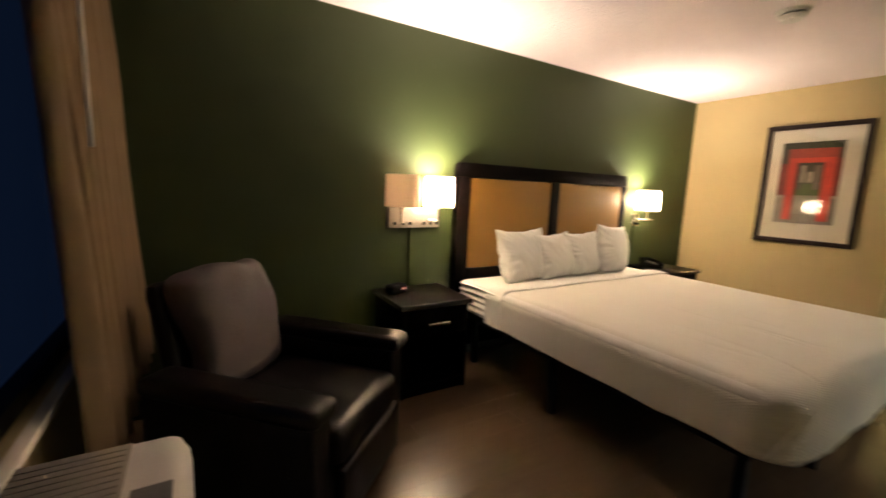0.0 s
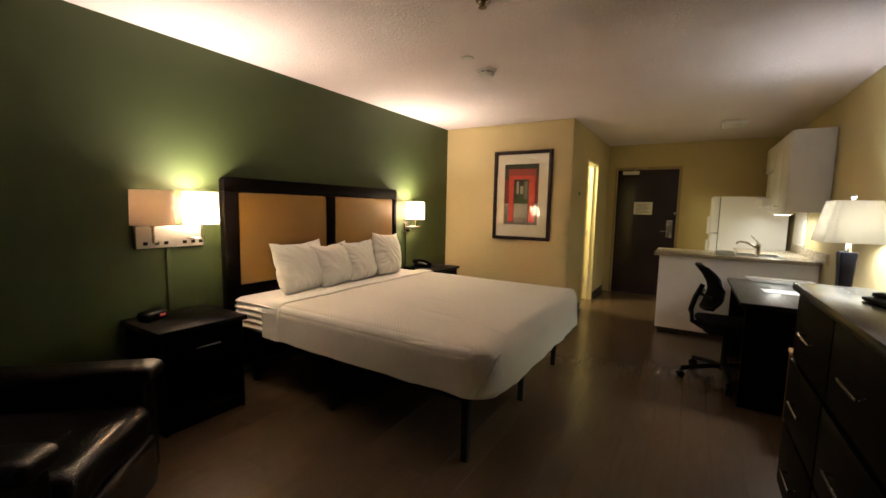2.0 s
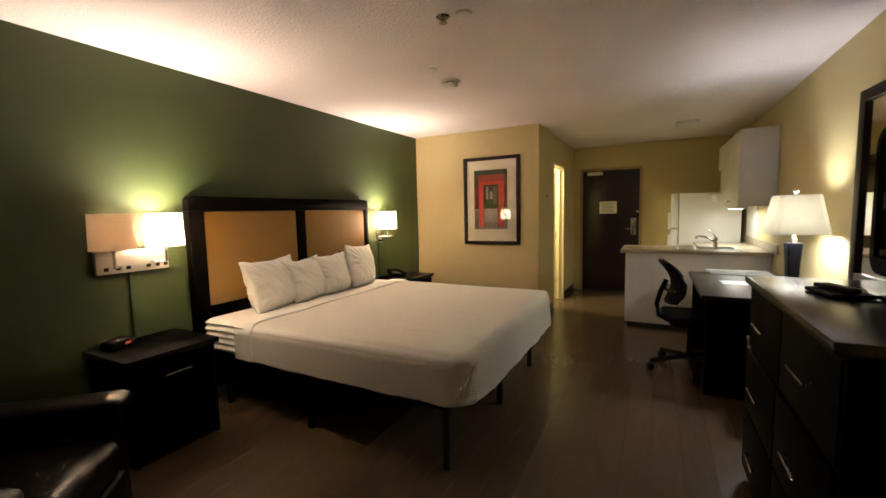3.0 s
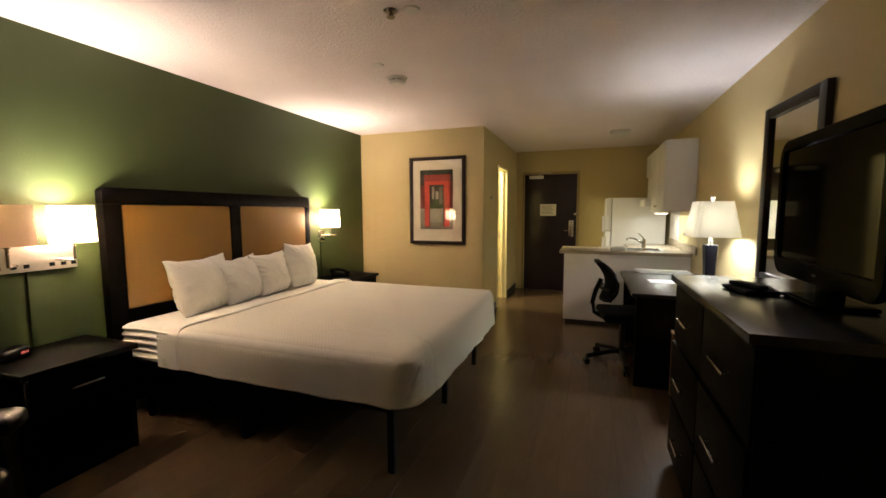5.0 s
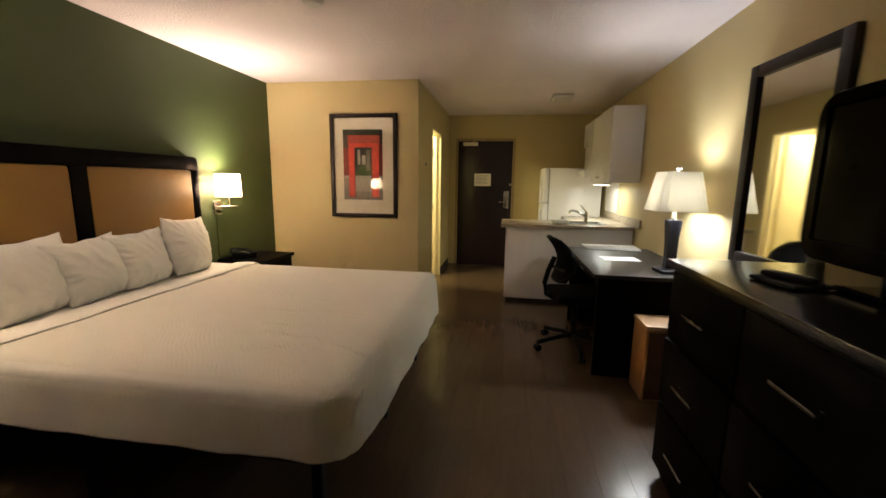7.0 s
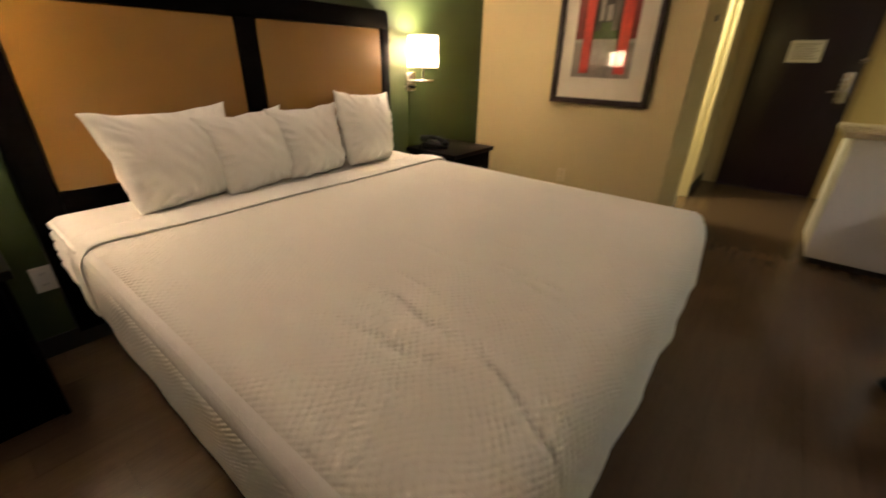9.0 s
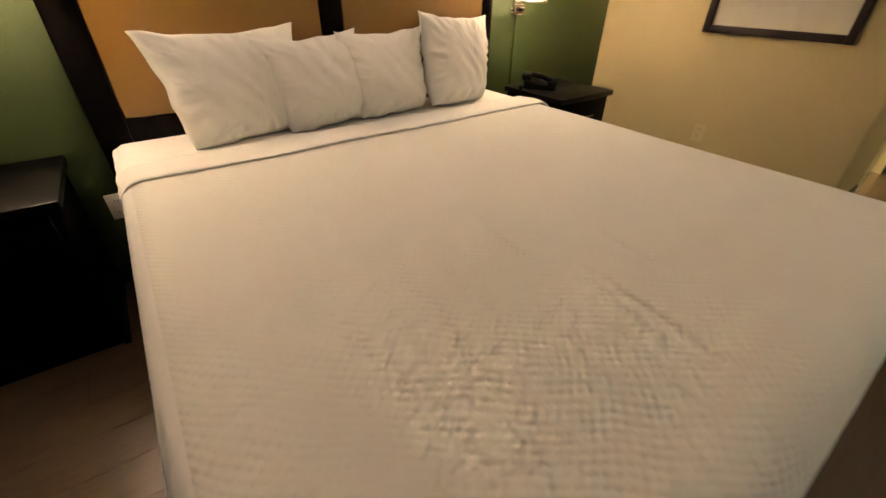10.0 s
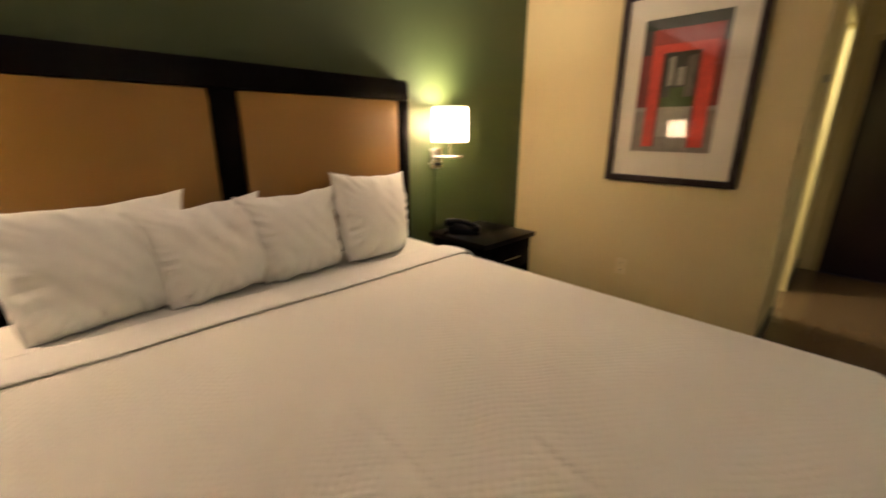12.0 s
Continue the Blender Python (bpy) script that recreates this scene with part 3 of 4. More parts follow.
def pillow(x, y, z, w, h, thick, tilt, turn, roll, seed, label):
    """A stuffed pillow with four pointed corners, standing on edge."""
    n = 40
    bm = bmesh.new()
    grid = {}
    for s in (1, -1):
        for i in range(n + 1):
            for j in range(n + 1):
                u, v = 2 * i / n - 1, 2 * j / n - 1
                if s < 0 and (i in (0, n) or j in (0, n)):
                    grid[s, i, j] = grid[1, i, j]
                    continue
                px = u * w / 2 * (1 - 0.11 * (1 - v * v) * abs(u) ** 3) * (1 + 0.09 * v)
                pz = v * h / 2 * (1 - (0.13 if v > 0 else 0.0) * (1 - u * u) * abs(v) ** 3)
                if v < 0:
                    px *= 1 - 0.10 * abs(v) ** 4 * abs(u) ** 2
                full = max(0, (1 - abs(u) ** 2.4) * (1 - abs(v) ** 2.4)) ** 0.55
                sag = 1.14 - 0.30 * v
                q = Vector((px * 4 + seed, pz * 4, s * 2.0))
                crease = 0.085 * noise.noise(Vector((px * 16 + pz * 13 + seed, (px - pz) * 3.5, s))) * max(0.0, 0.4 + noise.noise(q * 0.8)) + 0.07 * noise.noise(q)
                rim = max(abs(u), abs(v))
                crease += 0.42 * max(0.0, rim - 0.55) * noise.noise(Vector((math.atan2(v, u) * 9 + seed, rim * 2, s)))
                py = -s * thick / 2 * full * sag * (1 + 2.4 * crease)
                hem = 0.010 * noise.noise(Vector((u * 3 + seed, v * 3, 1)))
                grid[s, i, j] = bm.verts.new((px + hem, py, pz + hem))
        for i in range(n):
            for j in range(n):
                q = [grid[s, i, j], grid[s, i + 1, j], grid[s, i + 1, j + 1], grid[s, i, j + 1]]
                bm.faces.new(q if s > 0 else q[::-1])
    bmesh.ops.recalc_face_normals(bm, faces=bm.faces[:])
    ob = part("pillow", bm, CASE)
    sub = ob.modifiers.new("smooth", "SUBSURF")
    sub.levels = sub.render_levels = 1
    ob.matrix_basis = pose(x, y, z, -tilt, roll, turn)
    return tagged(ob, label, "pillow", "pillows on the bed")


pillow(2.535, 2.735, 0.858, 0.580, 0.425, 0.19, 13, 12, 0, 1.0, "plump white pillow leaning on the headboard")
pillow(2.862, 2.715, 0.843, 0.46, 0.385, 0.18, 12, 9, -2, 5.0, "smaller white pillow, slumped between the others")
pillow(3.205, 2.715, 0.846, 0.45, 0.385, 0.18, 12, 6, 0, 9.0, "white creased pillow leaning on the headboard")
pillow(3.620, 2.715, 0.872, 0.48, 0.44, 0.20, 9, 10, 4, 14.0, "white pillow at the end of the row, upright")


# ---- nightstands ----
def nightstand(at, label):
    ns = thing("nightstand", at, label, "nightstand", "nightstands beside the bed")
    part("top", box(-0.265, 0.265, -0.49, 0.0, 0.595, 0.627, 0.005), NIGHTTOP, ns)
    for x in (-0.245, 0.225):
        part("side_panel", box(x, x + 0.02, -0.465, -0.01, 0.0, 0.595, 0.002), ESPRESSO, ns)
    part("back_panel", box(-0.225, 0.225, -0.03, -0.01, 0.05, 0.595), ESPRESSO, ns)
    part("shelf", box(-0.225, 0.225, -0.455, -0.03, 0.05, 0.07), ESPRESSO, ns)
    part("divider", box(-0.225, 0.225, -0.445, -0.03, 0.38, 0.395), ESPRESSO, ns)
    part("plinth", box(-0.225, 0.225, -0.45, -0.43, 0.0, 0.05), ESPRESSO, ns)
    dr = part("drawer", box(-0.222, 0.222, -0.472, -0.45, 0.405, 0.588, 0.004), ESPRESSO, ns)
    part("handle", joined(box(-0.075, 0.075, -0.502, -0.494, 0.487, 0.499, 0.003), box(-0.068, -0.060, -0.496, -0.471, 0.488, 0.498), box(0.060, 0.068, -0.496, -0.471, 0.488, 0.498)), CHROME, dr, "brushed metal bar handle")
    return ns


ns1 = nightstand((1.625, 2.972, 0), "black-brown wooden nightstand with one drawer and open shelf")
ns2 = copy_thing(ns1, pose(4.515, 2.972, 0))
tagged(ns2, "black-brown wooden nightstand in the corner by the picture wall")

clock = thing("alarm_clock", (1.475, 2.82, 0.627), "small black alarm clock with a red display", "alarm clock", rz=20)
part("case", soft(-0.075, 0.075, -0.045, 0.045, 0, 0.062, 0.022, 8), PLASTIC, clock)
part("window", box(0.006, 0.056, -0.0466, -0.0452, 0.022, 0.046, 0.001), SCREEN, clock, "dark display window")
for k, dx in enumerate((0.012, 0.024, 0.038)):
    part("digit", joined(box(dx, dx + 0.002, -0.0475, -0.0467, 0.027, 0.041), box(dx + 0.006, dx + 0.008, -0.0475, -0.0467, 0.027, 0.041), box(dx + 0.002, dx + 0.006, -0.0475, -0.0467, 0.033, 0.035)), LED, clock, "glowing red digit")

phone = thing("telephone", (4.40, 2.80, 0.627), "black desk telephone with grey keypad", "telephone", rz=38)
ph = soft(-0.085, 0.085, -0.11, 0.10, 0, 0.05, 0.015, 8)
for v in ph.verts:
    v.co.z *= 0.55 + 2.6 * (v.co.y + 0.11) * 1.35
part("body", ph, PLASTIC, phone)
part("handset", moved(joined(soft(-0.092, -0.035, -0.115, -0.055, 0.055, 0.095, 0.018, 6), soft(-0.092, -0.035, 0.05, 0.115, 0.085, 0.135, 0.018, 6), tube([(-0.064, -0.09, 0.085), (-0.064, -0.02, 0.112), (-0.064, 0.04, 0.122), (-0.064, 0.08, 0.118)], 0.017)), Matrix.Translation((0, 0, -0.030))), PLASTIC, phone)
part("keypad", moved(box(-0.015, 0.072, -0.075, 0.055, 0.0, 0.004, 0.001), pose(0, 0, 0.052, 17, 0, 0)), GREYPL, phone, "silver-grey keypad")
for i in range(3):
    for j in range(4):
        part("key", moved(box(-0.006 + 0.027 * i, 0.012 + 0.027 * i, -0.065 + 0.030 * j, -0.045 + 0.030 * j, 0.004, 0.009, 0.001), pose(0, 0, 0.052, 17, 0, 0)), SILVER, phone)
cord = [(-0.08 - 0.05 * math.sin(k * 0.3), 0.11 + 0.012 * math.cos(k * 2.4), 0.012 + 0.008 * math.sin(k * 2.4)) for k in range(14)]
part("cord", tube(cord, 0.004, 6), PLASTIC, phone)


# ---- wall lamps ----
def drum(r0, r1, z0, z1, seg=40):
    """An open shade with thickness and rolled rims."""
    bm = bmesh.new()
    prof = [(r0, z0), (r1, z1), (r1 - 0.0025, z1), (r0 - 0.0025, z0)]
    rings = [[bm.verts.new((r * math.cos(2 * math.pi * k / seg), r * math.sin(2 * math.pi * k / seg), z)) for k in range(seg)] for r, z in prof]
    for a, b in zip(rings, rings[1:] + rings[:1]):
        for k in range(seg):
            bm.faces.new((a[k], a[(k + 1) % seg], b[(k + 1) % seg], b[k]))
    bmesh.ops.recalc_face_normals(bm, faces=bm.faces[:])
    return bm


def swing_arm(parent, x, reach, zplate, dx):
    part("arm", joined(tube([(x, -0.03, zplate), (x, -0.07, zplate), (x + dx * 0.6, -0.10, zplate), (x + dx, reach, zplate), (x + dx, reach, zplate + 0.17)], 0.008),
                       cyl(0.015, 0.015, zplate + 0.10, zplate + 0.18, x + dx, reach, 14)), CHROME, parent)


sc = thing("wall_lamp", (1.665, N, 0), "double wall lamp with nickel plate, one shade lit", "wall lamp")
part("back_plate", box(-0.205, 0.207, -0.035, -0.001, 1.062, 1.205, 0.006), SATIN, sc, "brushed nickel plate with switches")
part("cord_cover", box(-0.028, -0.002, -0.014, -0.001, 0.62, 1.062, 0.003), GREEN, sc, "green-painted cord cover")
for x in (-0.155, -0.09, -0.035, 0.08, 0.135, 0.185):
    part("outlet", box(x - 0.013, x + 0.013, -0.0385, -0.0355, 1.082, 1.104, 0.001), BLACK, sc)
swing_arm(sc, -0.09, -0.135, 1.105, -0.06)
swing_arm(sc, 0.10, -0.135, 1.12, 0.043)
for x, text in ((-0.150, "unlit beige drum shade"), (0.143, "lit white drum shade")):
    wide = 0.116 if x < 0 else 0.108
    s = part("shade", moved(drum(wide, wide - 0.005, 1.217, 1.432), Matrix.Translation((x, -0.135, 0))), SHADE, sc, text)
    # added disc, not a known part: tames the light falling below the shade
    part("diffuser", cyl(wide - 0.005, wide - 0.005, 1.226, 1.229, x, -0.135, 32), ADDED_DIFFUSER, s)
    part("ring", joined(tube([(x - 0.108, -0.135, 1.40), (x + 0.108, -0.135, 1.40)], 0.003, 6), tube([(x, -0.135, 1.22), (x, -0.135, 1.40)], 0.010, 8)) if x < 0 else tube([(x - 0.102, -0.135, 1.235), (x + 0.102, -0.135, 1.235)], 0.003, 6), CHROME, s)
sb = thing("wall_lamp", (4.31, N, 0), "single nickel wall lamp with a lit white shade", "wall lamp")
part("back_plate", box(-0.055, 0.035, -0.03, -0.001, 1.045, 1.175, 0.006), CHROME, sb)
part("cord_cover", box(-0.016, 0.000, -0.011, -0.001, 0.635, 1.045, 0.003), GREEN, sb, "green-painted cord cover")
part("switch_knob", joined(moved(cyl(0.012, 0.010, 0, 0.03, seg=14), pose(-0.01, -0.03, 1.075, 90, 0, 0))), BLACK, sb)
part("arm", joined(tube([(-0.02, -0.03, 1.12), (-0.01, -0.09, 1.12), (0.10, -0.145, 1.12)], 0.009), tube([(-0.01, -0.145, 1.12), (-0.01, -0.145, 1.235)], 0.007), tube([(0.10, -0.145, 1.12), (-0.01, -0.145, 1.12)], 0.007)), CHROME, sb)
s = part("shade", moved(drum(0.111, 0.106, 1.213, 1.420), Matrix.Translation((-0.01, -0.145, 0))), SHADE, sb, "lit white drum shade")
# same added disc to hold back the downward light
part("diffuser", cyl(0.1055, 0.1055, 1.222, 1.225, -0.01, -0.145, 32), ADDED_DIFFUSER, s)
part("ring", tube([(-0.114, -0.145, 1.235), (0.094, -0.145, 1.235)], 0.003, 6), CHROME, s)


# ---- outlets and switches ----
def plate(at, rz, label, name="wall_outlet", tall=0.115, mat=PLASWHITE):
    o = thing(name, at, label, "outlet" if name == "wall_outlet" else "switch", rz=rz)
    part("plate", box(-0.036, 0.036, -0.007, 0, -tall / 2, tall / 2, 0.002), mat, o)
    for z in ((-0.025, 0.025) if name == "wall_outlet" else (0.0,)):
        part("socket" if name == "wall_outlet" else "toggle", box(-0.016, 0.016, -0.0095, -0.0072, z - 0.013, z + 0.013, 0.001), mat if name == "wall_outlet" else GREYPL, o)
        if name == "wall_outlet":
            for dx in (-0.006, 0.006):
                part("slot", box(dx - 0.0013, dx + 0.0013, -0.0099, -0.0096, z - 0.004, z + 0.006), KEYGREY, o)
    return o


plate((1.978, N, 0.372), 0, "white wall outlet beside the bed")
plate((E1, 2.065, 0.37), 270, "tan wall outlet low on the tan wall", mat=IVORY)
th = thing("thermostat", (5.64, H, 1.575), "small dark door sensor on the tan wall", "sensor")
part("case", box(-0.012, 0.012, -0.02, 0, -0.02, 0.02, 0.004), GREYPL, th)

# ---- framed print ----
pic = thing("framed_print", (E1, 1.866, 1.531), "dark-framed print of a red gateway with cream mat", "picture", rz=270)
FW, FH, FT = 0.380, 0.560, 0.042
part("frame", joined(box(-FW, -FW + FT, -0.035, 0, -FH, FH, 0.004), box(FW - FT, FW, -0.035, 0, -FH, FH, 0.004), box(-FW + FT, FW - FT, -0.035, 0, FH - FT, FH, 0.004), box(-FW + FT, FW - FT, -0.035, 0, -FH, -FH + FT, 0.004)), FRAMEWOOD, pic)
part("mat", box(-FW + FT, FW - FT, -0.012, -0.004, -FH + FT, FH - FT), MAT, pic, "cream mat board")
art = part("print", box(-0.235, 0.215, -0.0135, -0.0122, -0.365, 0.395), flat("print_dark", (0.060, 0.045, 0.036)), pic, "print of a red gate with steps and garden")


def ink(name, x0, x1, z0, z1, depth, mat):
    part(name, box(x0, x1, -0.0135 - depth, -0.0136, z0, z1), mat, art)


RED, REDD = flat("print_red", (0.55, 0.050, 0.026)), flat("print_dark_red", (0.20, 0.032, 0.024))
GREY, PALE, LEAF = flat("print_grey", (0.24, 0.21, 0.17)), flat("print_pale", (0.34, 0.31, 0.25)), flat("print_green", (0.055, 0.085, 0.020))
ink("ground", -0.235, 0.215, -0.365, -0.10, 0.0003, GREY)
ink("brick_wall", -0.235, -0.17, -0.10, 0.20, 0.0003, REDD)
ink("brick_wall", 0.15, 0.215, -0.10, 0.24, 0.0003, REDD)
ink("foliage", -0.235, 0.215, 0.335, 0.395, 0.0003, flat("print_foliage", (0.030, 0.036, 0.018)))
ink("arch", -0.180, 0.185, 0.215, 0.335, 0.0006, flat("print_brick_red", (0.30, 0.038, 0.024)))
ink("lintel", -0.165, 0.17, 0.205, 0.250, 0.0010, RED)
ink("garden", -0.10, 0.09, -0.30, 0.19, 0.0006, flat("print_shade", (0.055, 0.050, 0.038)))
ink("trunk", -0.07, -0.04, 0.02, 0.18, 0.0009, PALE)
ink("trunk", 0.03, 0.075, -0.06, 0.18, 0.0009, flat("print_bark", (0.15, 0.13, 0.10)))
ink("hedge", -0.10, 0.09, -0.10, -0.045, 0.0010, LEAF)
ink("bush", -0.05, 0.03, -0.045, 0.01, 0.0010, LEAF)
ink("far_path", -0.02, 0.02, 0.02, 0.12, 0.0009, PALE)
ink("trunk", -0.098, -0.082, -0.02, 0.20, 0.0011, flat("print_dark_trunk", (0.03, 0.026, 0.02)))
ink("path", -0.10, 0.09, -0.28, -0.10, 0.0009, PALE)
ink("step", -0.11, 0.10, -0.345, -0.315, 0.0011, GREY)
ink("step", -0.10, 0.09, -0.30, -0.275, 0.0011, GREY)
ink("post", -0.172, -0.098, -0.335, 0.215, 0.0013, RED)
ink("post", 0.085, 0.172, -0.335, 0.215, 0.0013, RED)
ink("shade_line", -0.108, -0.098, -0.335, 0.205, 0.0016, REDD)
ink("shade_line", 0.085, 0.096, -0.335, 0.205, 0.0016, REDD)
ink("kerb", -0.235, -0.172, -0.125, -0.10, 0.0009, PALE)
ink("kerb", 0.172, 0.215, -0.125, -0.10, 0.0009, PALE)
g = part("glazing", sheet((-FW + FT, -0.02, -FH + FT), (FW - FT, -0.02, -FH + FT), (FW - FT, -0.02, FH - FT), (-FW + FT, -0.02, FH - FT)), GLASS, pic)
g.visible_shadow = False


# ---- recliner ----
rc = thing("recliner", (0.655, 2.135, 0), "dark brown leather recliner chair with wide arms", "recliner", rz=44)
part("base", soft(-0.30, 0.30, -0.30, 0.38, 0.05, 0.32, 0.03, 8), LEATHER, rc)
part("seat", soft(-0.28, 0.28, -0.405, 0.24, 0.30, 0.465, 0.055, 18, 0.010, 2.0), LEATHER, rc)
part("footrest", soft(-0.275, 0.275, -0.42, -0.36, 0.07, 0.31, 0.025, 10, 0.006, 4.0), LEATHER, rc)
part("backrest", moved(soft(-0.245, 0.245, -0.085, 0.09, -0.02, 0.535, 0.080, 22, 0.034, 7.0), pose(0.02, 0.265, 0.44, -14, 0, 0)), LEATHERBACK, rc, "plump paler leather back cushion")
part("back_shell", moved(soft(-0.27, 0.27, 0.05, 0.13, -0.30, 0.53, 0.04, 10), pose(0.01, 0.275, 0.42, -14, 0, 0)), LEATHER, rc)
for sx in (-1, 1):
    part("arm", joined(soft(min(sx * 0.285, sx * 0.42), max(sx * 0.285, sx * 0.42), -0.37, 0.36, 0.06, 0.57, 0.03, 10), soft(min(sx * 0.275, sx * 0.435), max(sx * 0.275, sx * 0.435), -0.40, 0.36, 0.535, 0.615, 0.035, 14, 0.006, sx)), LEATHER, rc)
    for y in (-0.28, 0.28):
        part("foot", cyl(0.02, 0.026, 0, 0.06, sx * 0.33, y, 12), PLASTIC, rc)

# ---- window side: curtain and heater ----
cb = bmesh.new()
cols, rows = 150, 24
verts = []
for j in range(rows + 1):
    z = 0.40 + (2.33 - 0.40) * j / rows
    row = []
    for i in range(cols + 1):
        u = i / cols
        y = 1.80 + 1.165 * u + 0.012 * noise.noise(Vector((u * 9, z * 0.8, 0)))
        x = 0.010 + 0.045 * math.sin(u * 2 * math.pi * 8.5 + 0.9 * noise.noise(Vector((u * 4, z * 0.6, 2)))) * (0.75 + 0.25 * (1 - j / rows)) + 0.085 * (1 - j / rows) - 0.052 + 0.014 * noise.noise(Vector((u * 20, z * 1.3, 6)))
        row.append(cb.verts.new((x, y, z)))
    verts.append(row)
for j in range(rows):
    for i in range(cols):
        cb.faces.new((verts[j][i], verts[j][i + 1], verts[j + 1][i + 1], verts[j + 1][i]))
cur = thing("curtain", (0, 0, 0), "gold-brown pleated curtain drawn to the side", "curtain")
cl = part("cloth", cb, CURTAIN, cur)
so = cl.modifiers.new("thick", "SOLIDIFY")
so.thickness = 0.004
part("rail", joined(box(-0.03, 0.05, 0.12, 2.97, 2.335, 2.365, 0.004), box(W, -0.03, 0.3, 0.34, 2.335, 2.365), box(W, -0.03, 2.6, 2.64, 2.335, 2.365)), PLASWHITE, cur)
part("wand", tube([(0.075, 1.82, 2.33), (0.078, 1.82, 1.9), (0.08, 1.815, 1.42)], 0.006, 8), PLASWHITE, cur, "clear plastic pull wand")

ac = thing("wall_heater", (W, 1.03, 0), "white air conditioner under the window", "air conditioner")
body = soft(0.0, 0.385, -0.53, 0.59, 0.02, 0.648, 0.060, 12)
part("body", body, PLASWHITE, ac)
# the rear of the top is darker than the front band
part("grille_tray", box(0.020, 0.255, -0.49, 0.545, 0.6485, 0.6515, 0.001), DULLBEIGE, ac, "dull beige vent tray")
for k in range(42):
    part("grille_slat", box(0.030, 0.245, -0.480 + 0.0243 * k, -0.468 + 0.0243 * k, 0.6517, 0.6535, 0.0006), DULLBEIGE, ac)
part("control_door", box(0.272, 0.352, 0.02, 0.34, 0.6485, 0.653, 0.002), GREYPL, ac, "grey control lid")
part("front_grille", box(0.3855, 0.392, -0.48, 0.48, 0.08, 0.38, 0.002), GREYPL, ac)

# ---- dresser, television ----
dr = thing("dresser", (2.2125, S + 0.012, 0), "tall dark wood dresser with six drawers and metal bar handles", "dresser")
part("top", box(-0.575, 0.572, 0.0, 0.655, 1.014, 1.050, 0.006), ESPTOP, dr)
part("body", box(-0.560, 0.558, 0.0, 0.622, 0.05, 1.014, 0.003), ESPRESSO, dr)
part("plinth", box(-0.545, 0.543, 0.02, 0.600, 0.0, 0.05), ESPRESSO, dr)
for x0, x1 in ((-0.552, -0.008), (0.008, 0.550)):
    for z0, z1 in ((0.705, 0.998), (0.392, 0.690), (0.075, 0.377)):
        f = 0.632 if z0 > 0.7 else 0.640
        d = part("drawer", box(x0, x1, 0.6225, f, z0, z1, 0.005), ESPRESSO, dr)
        c, hz = (x0 + x1) / 2, (z0 + z1) / 2
        part("handle", joined(box(c - 0.085, c + 0.085, f + 0.019, f + 0.028, hz - 0.006, hz + 0.006, 0.003), box(c - 0.076, c - 0.066, f - 0.001, f + 0.021, hz - 0.005, hz + 0.005), box(c + 0.066, c + 0.076, f - 0.001, f + 0.021, hz - 0.005, hz + 0.005)), CHROME, d, "brushed metal bar handle")

tv = thing("television", (2.156, -0.786, 1.050), "black flat-screen television switched off on a stand", "television", rz=-2.0)


def rounded(w0, w1, z0, z1, r, y, bow=0.0, k=7):
    """The points of an upright outline with round corners and a bowed lower edge."""
    out = []
    for cx, cz, a0 in ((w1 - r, z1 - r, 0), (w0 + r, z1 - r, 90), (w0 + r, z0 + r, 180), (w1 - r, z0 + r, 270)):
        for i in range(k + 1):
            a = math.radians(a0 + 90 * i / k)
            out.append((cx + r * math.cos(a), y, cz + r * math.sin(a) - (bow if a0 >= 180 else 0.0)))
    return out


def lofted(loops, cap_first=True, cap_last=True):
    bm = bmesh.new()
    rows = [[bm.verts.new(p) for p in loop] for loop in loops]
    m = len(rows[0])
    for a, b in zip(rows, rows[1:]):
        for i in range(m):
            bm.faces.new((a[i], a[(i + 1) % m], b[(i + 1) % m], b[i]))
    if cap_first:
        bm.faces.new(rows[0][::-1])
    if cap_last:
        bm.faces.new(rows[-1])
    bmesh.ops.recalc_face_normals(bm, faces=bm.faces[:])
    return bm


part("cabinet", lofted([rounded(-0.30, 0.30, 0.20, 0.56, 0.06, -0.10), rounded(-0.37, 0.37, 0.15, 0.60, 0.07, -0.075), rounded(-0.392, 0.392, 0.072, 0.632, 0.075, -0.030), rounded(-0.392, 0.392, 0.072, 0.632, 0.075, -0.0125)]), PLASTIC, tv)
part("bezel", lofted([rounded(-0.348, 0.348, 0.140, 0.588, 0.012, -0.012), rounded(-0.397, 0.397, 0.067, 0.637, 0.080, -0.012), rounded(-0.399, 0.399, 0.065, 0.639, 0.082, 0.002), rounded(-0.394, 0.394, 0.070, 0.634, 0.078, 0.011),
                      rounded(-0.353, 0.353, 0.135, 0.593, 0.012, 0.012), rounded(-0.348, 0.348, 0.140, 0.588, 0.012, 0.002)], False, False), PIANO, tv, "glossy black bezel with round corners")
part("screen", lofted([rounded(-0.3475, 0.3475, 0.1405, 0.5875, 0.012, -0.008), rounded(-0.3475, 0.3475, 0.1405, 0.5875, 0.012, 0.003)]), SCREEN, tv, "dark glass screen")
part("neck", soft(-0.07, 0.07, -0.06, -0.015, 0.01, 0.16, 0.015, 6), PIANO, tv)
part("stand", soft(-0.14, 0.14, -0.12, 0.06, 0.0, 0.020, 0.009, 10), PIANO, tv, "glossy black base")
part("logo", box(-0.014, 0.014, 0.0125, 0.0131, 0.098, 0.106), KEYGREY, tv)
tray = thing("remote_tray", (2.345, -0.645, 1.050), "black tray with a remote control and cards", "tray", rz=12)
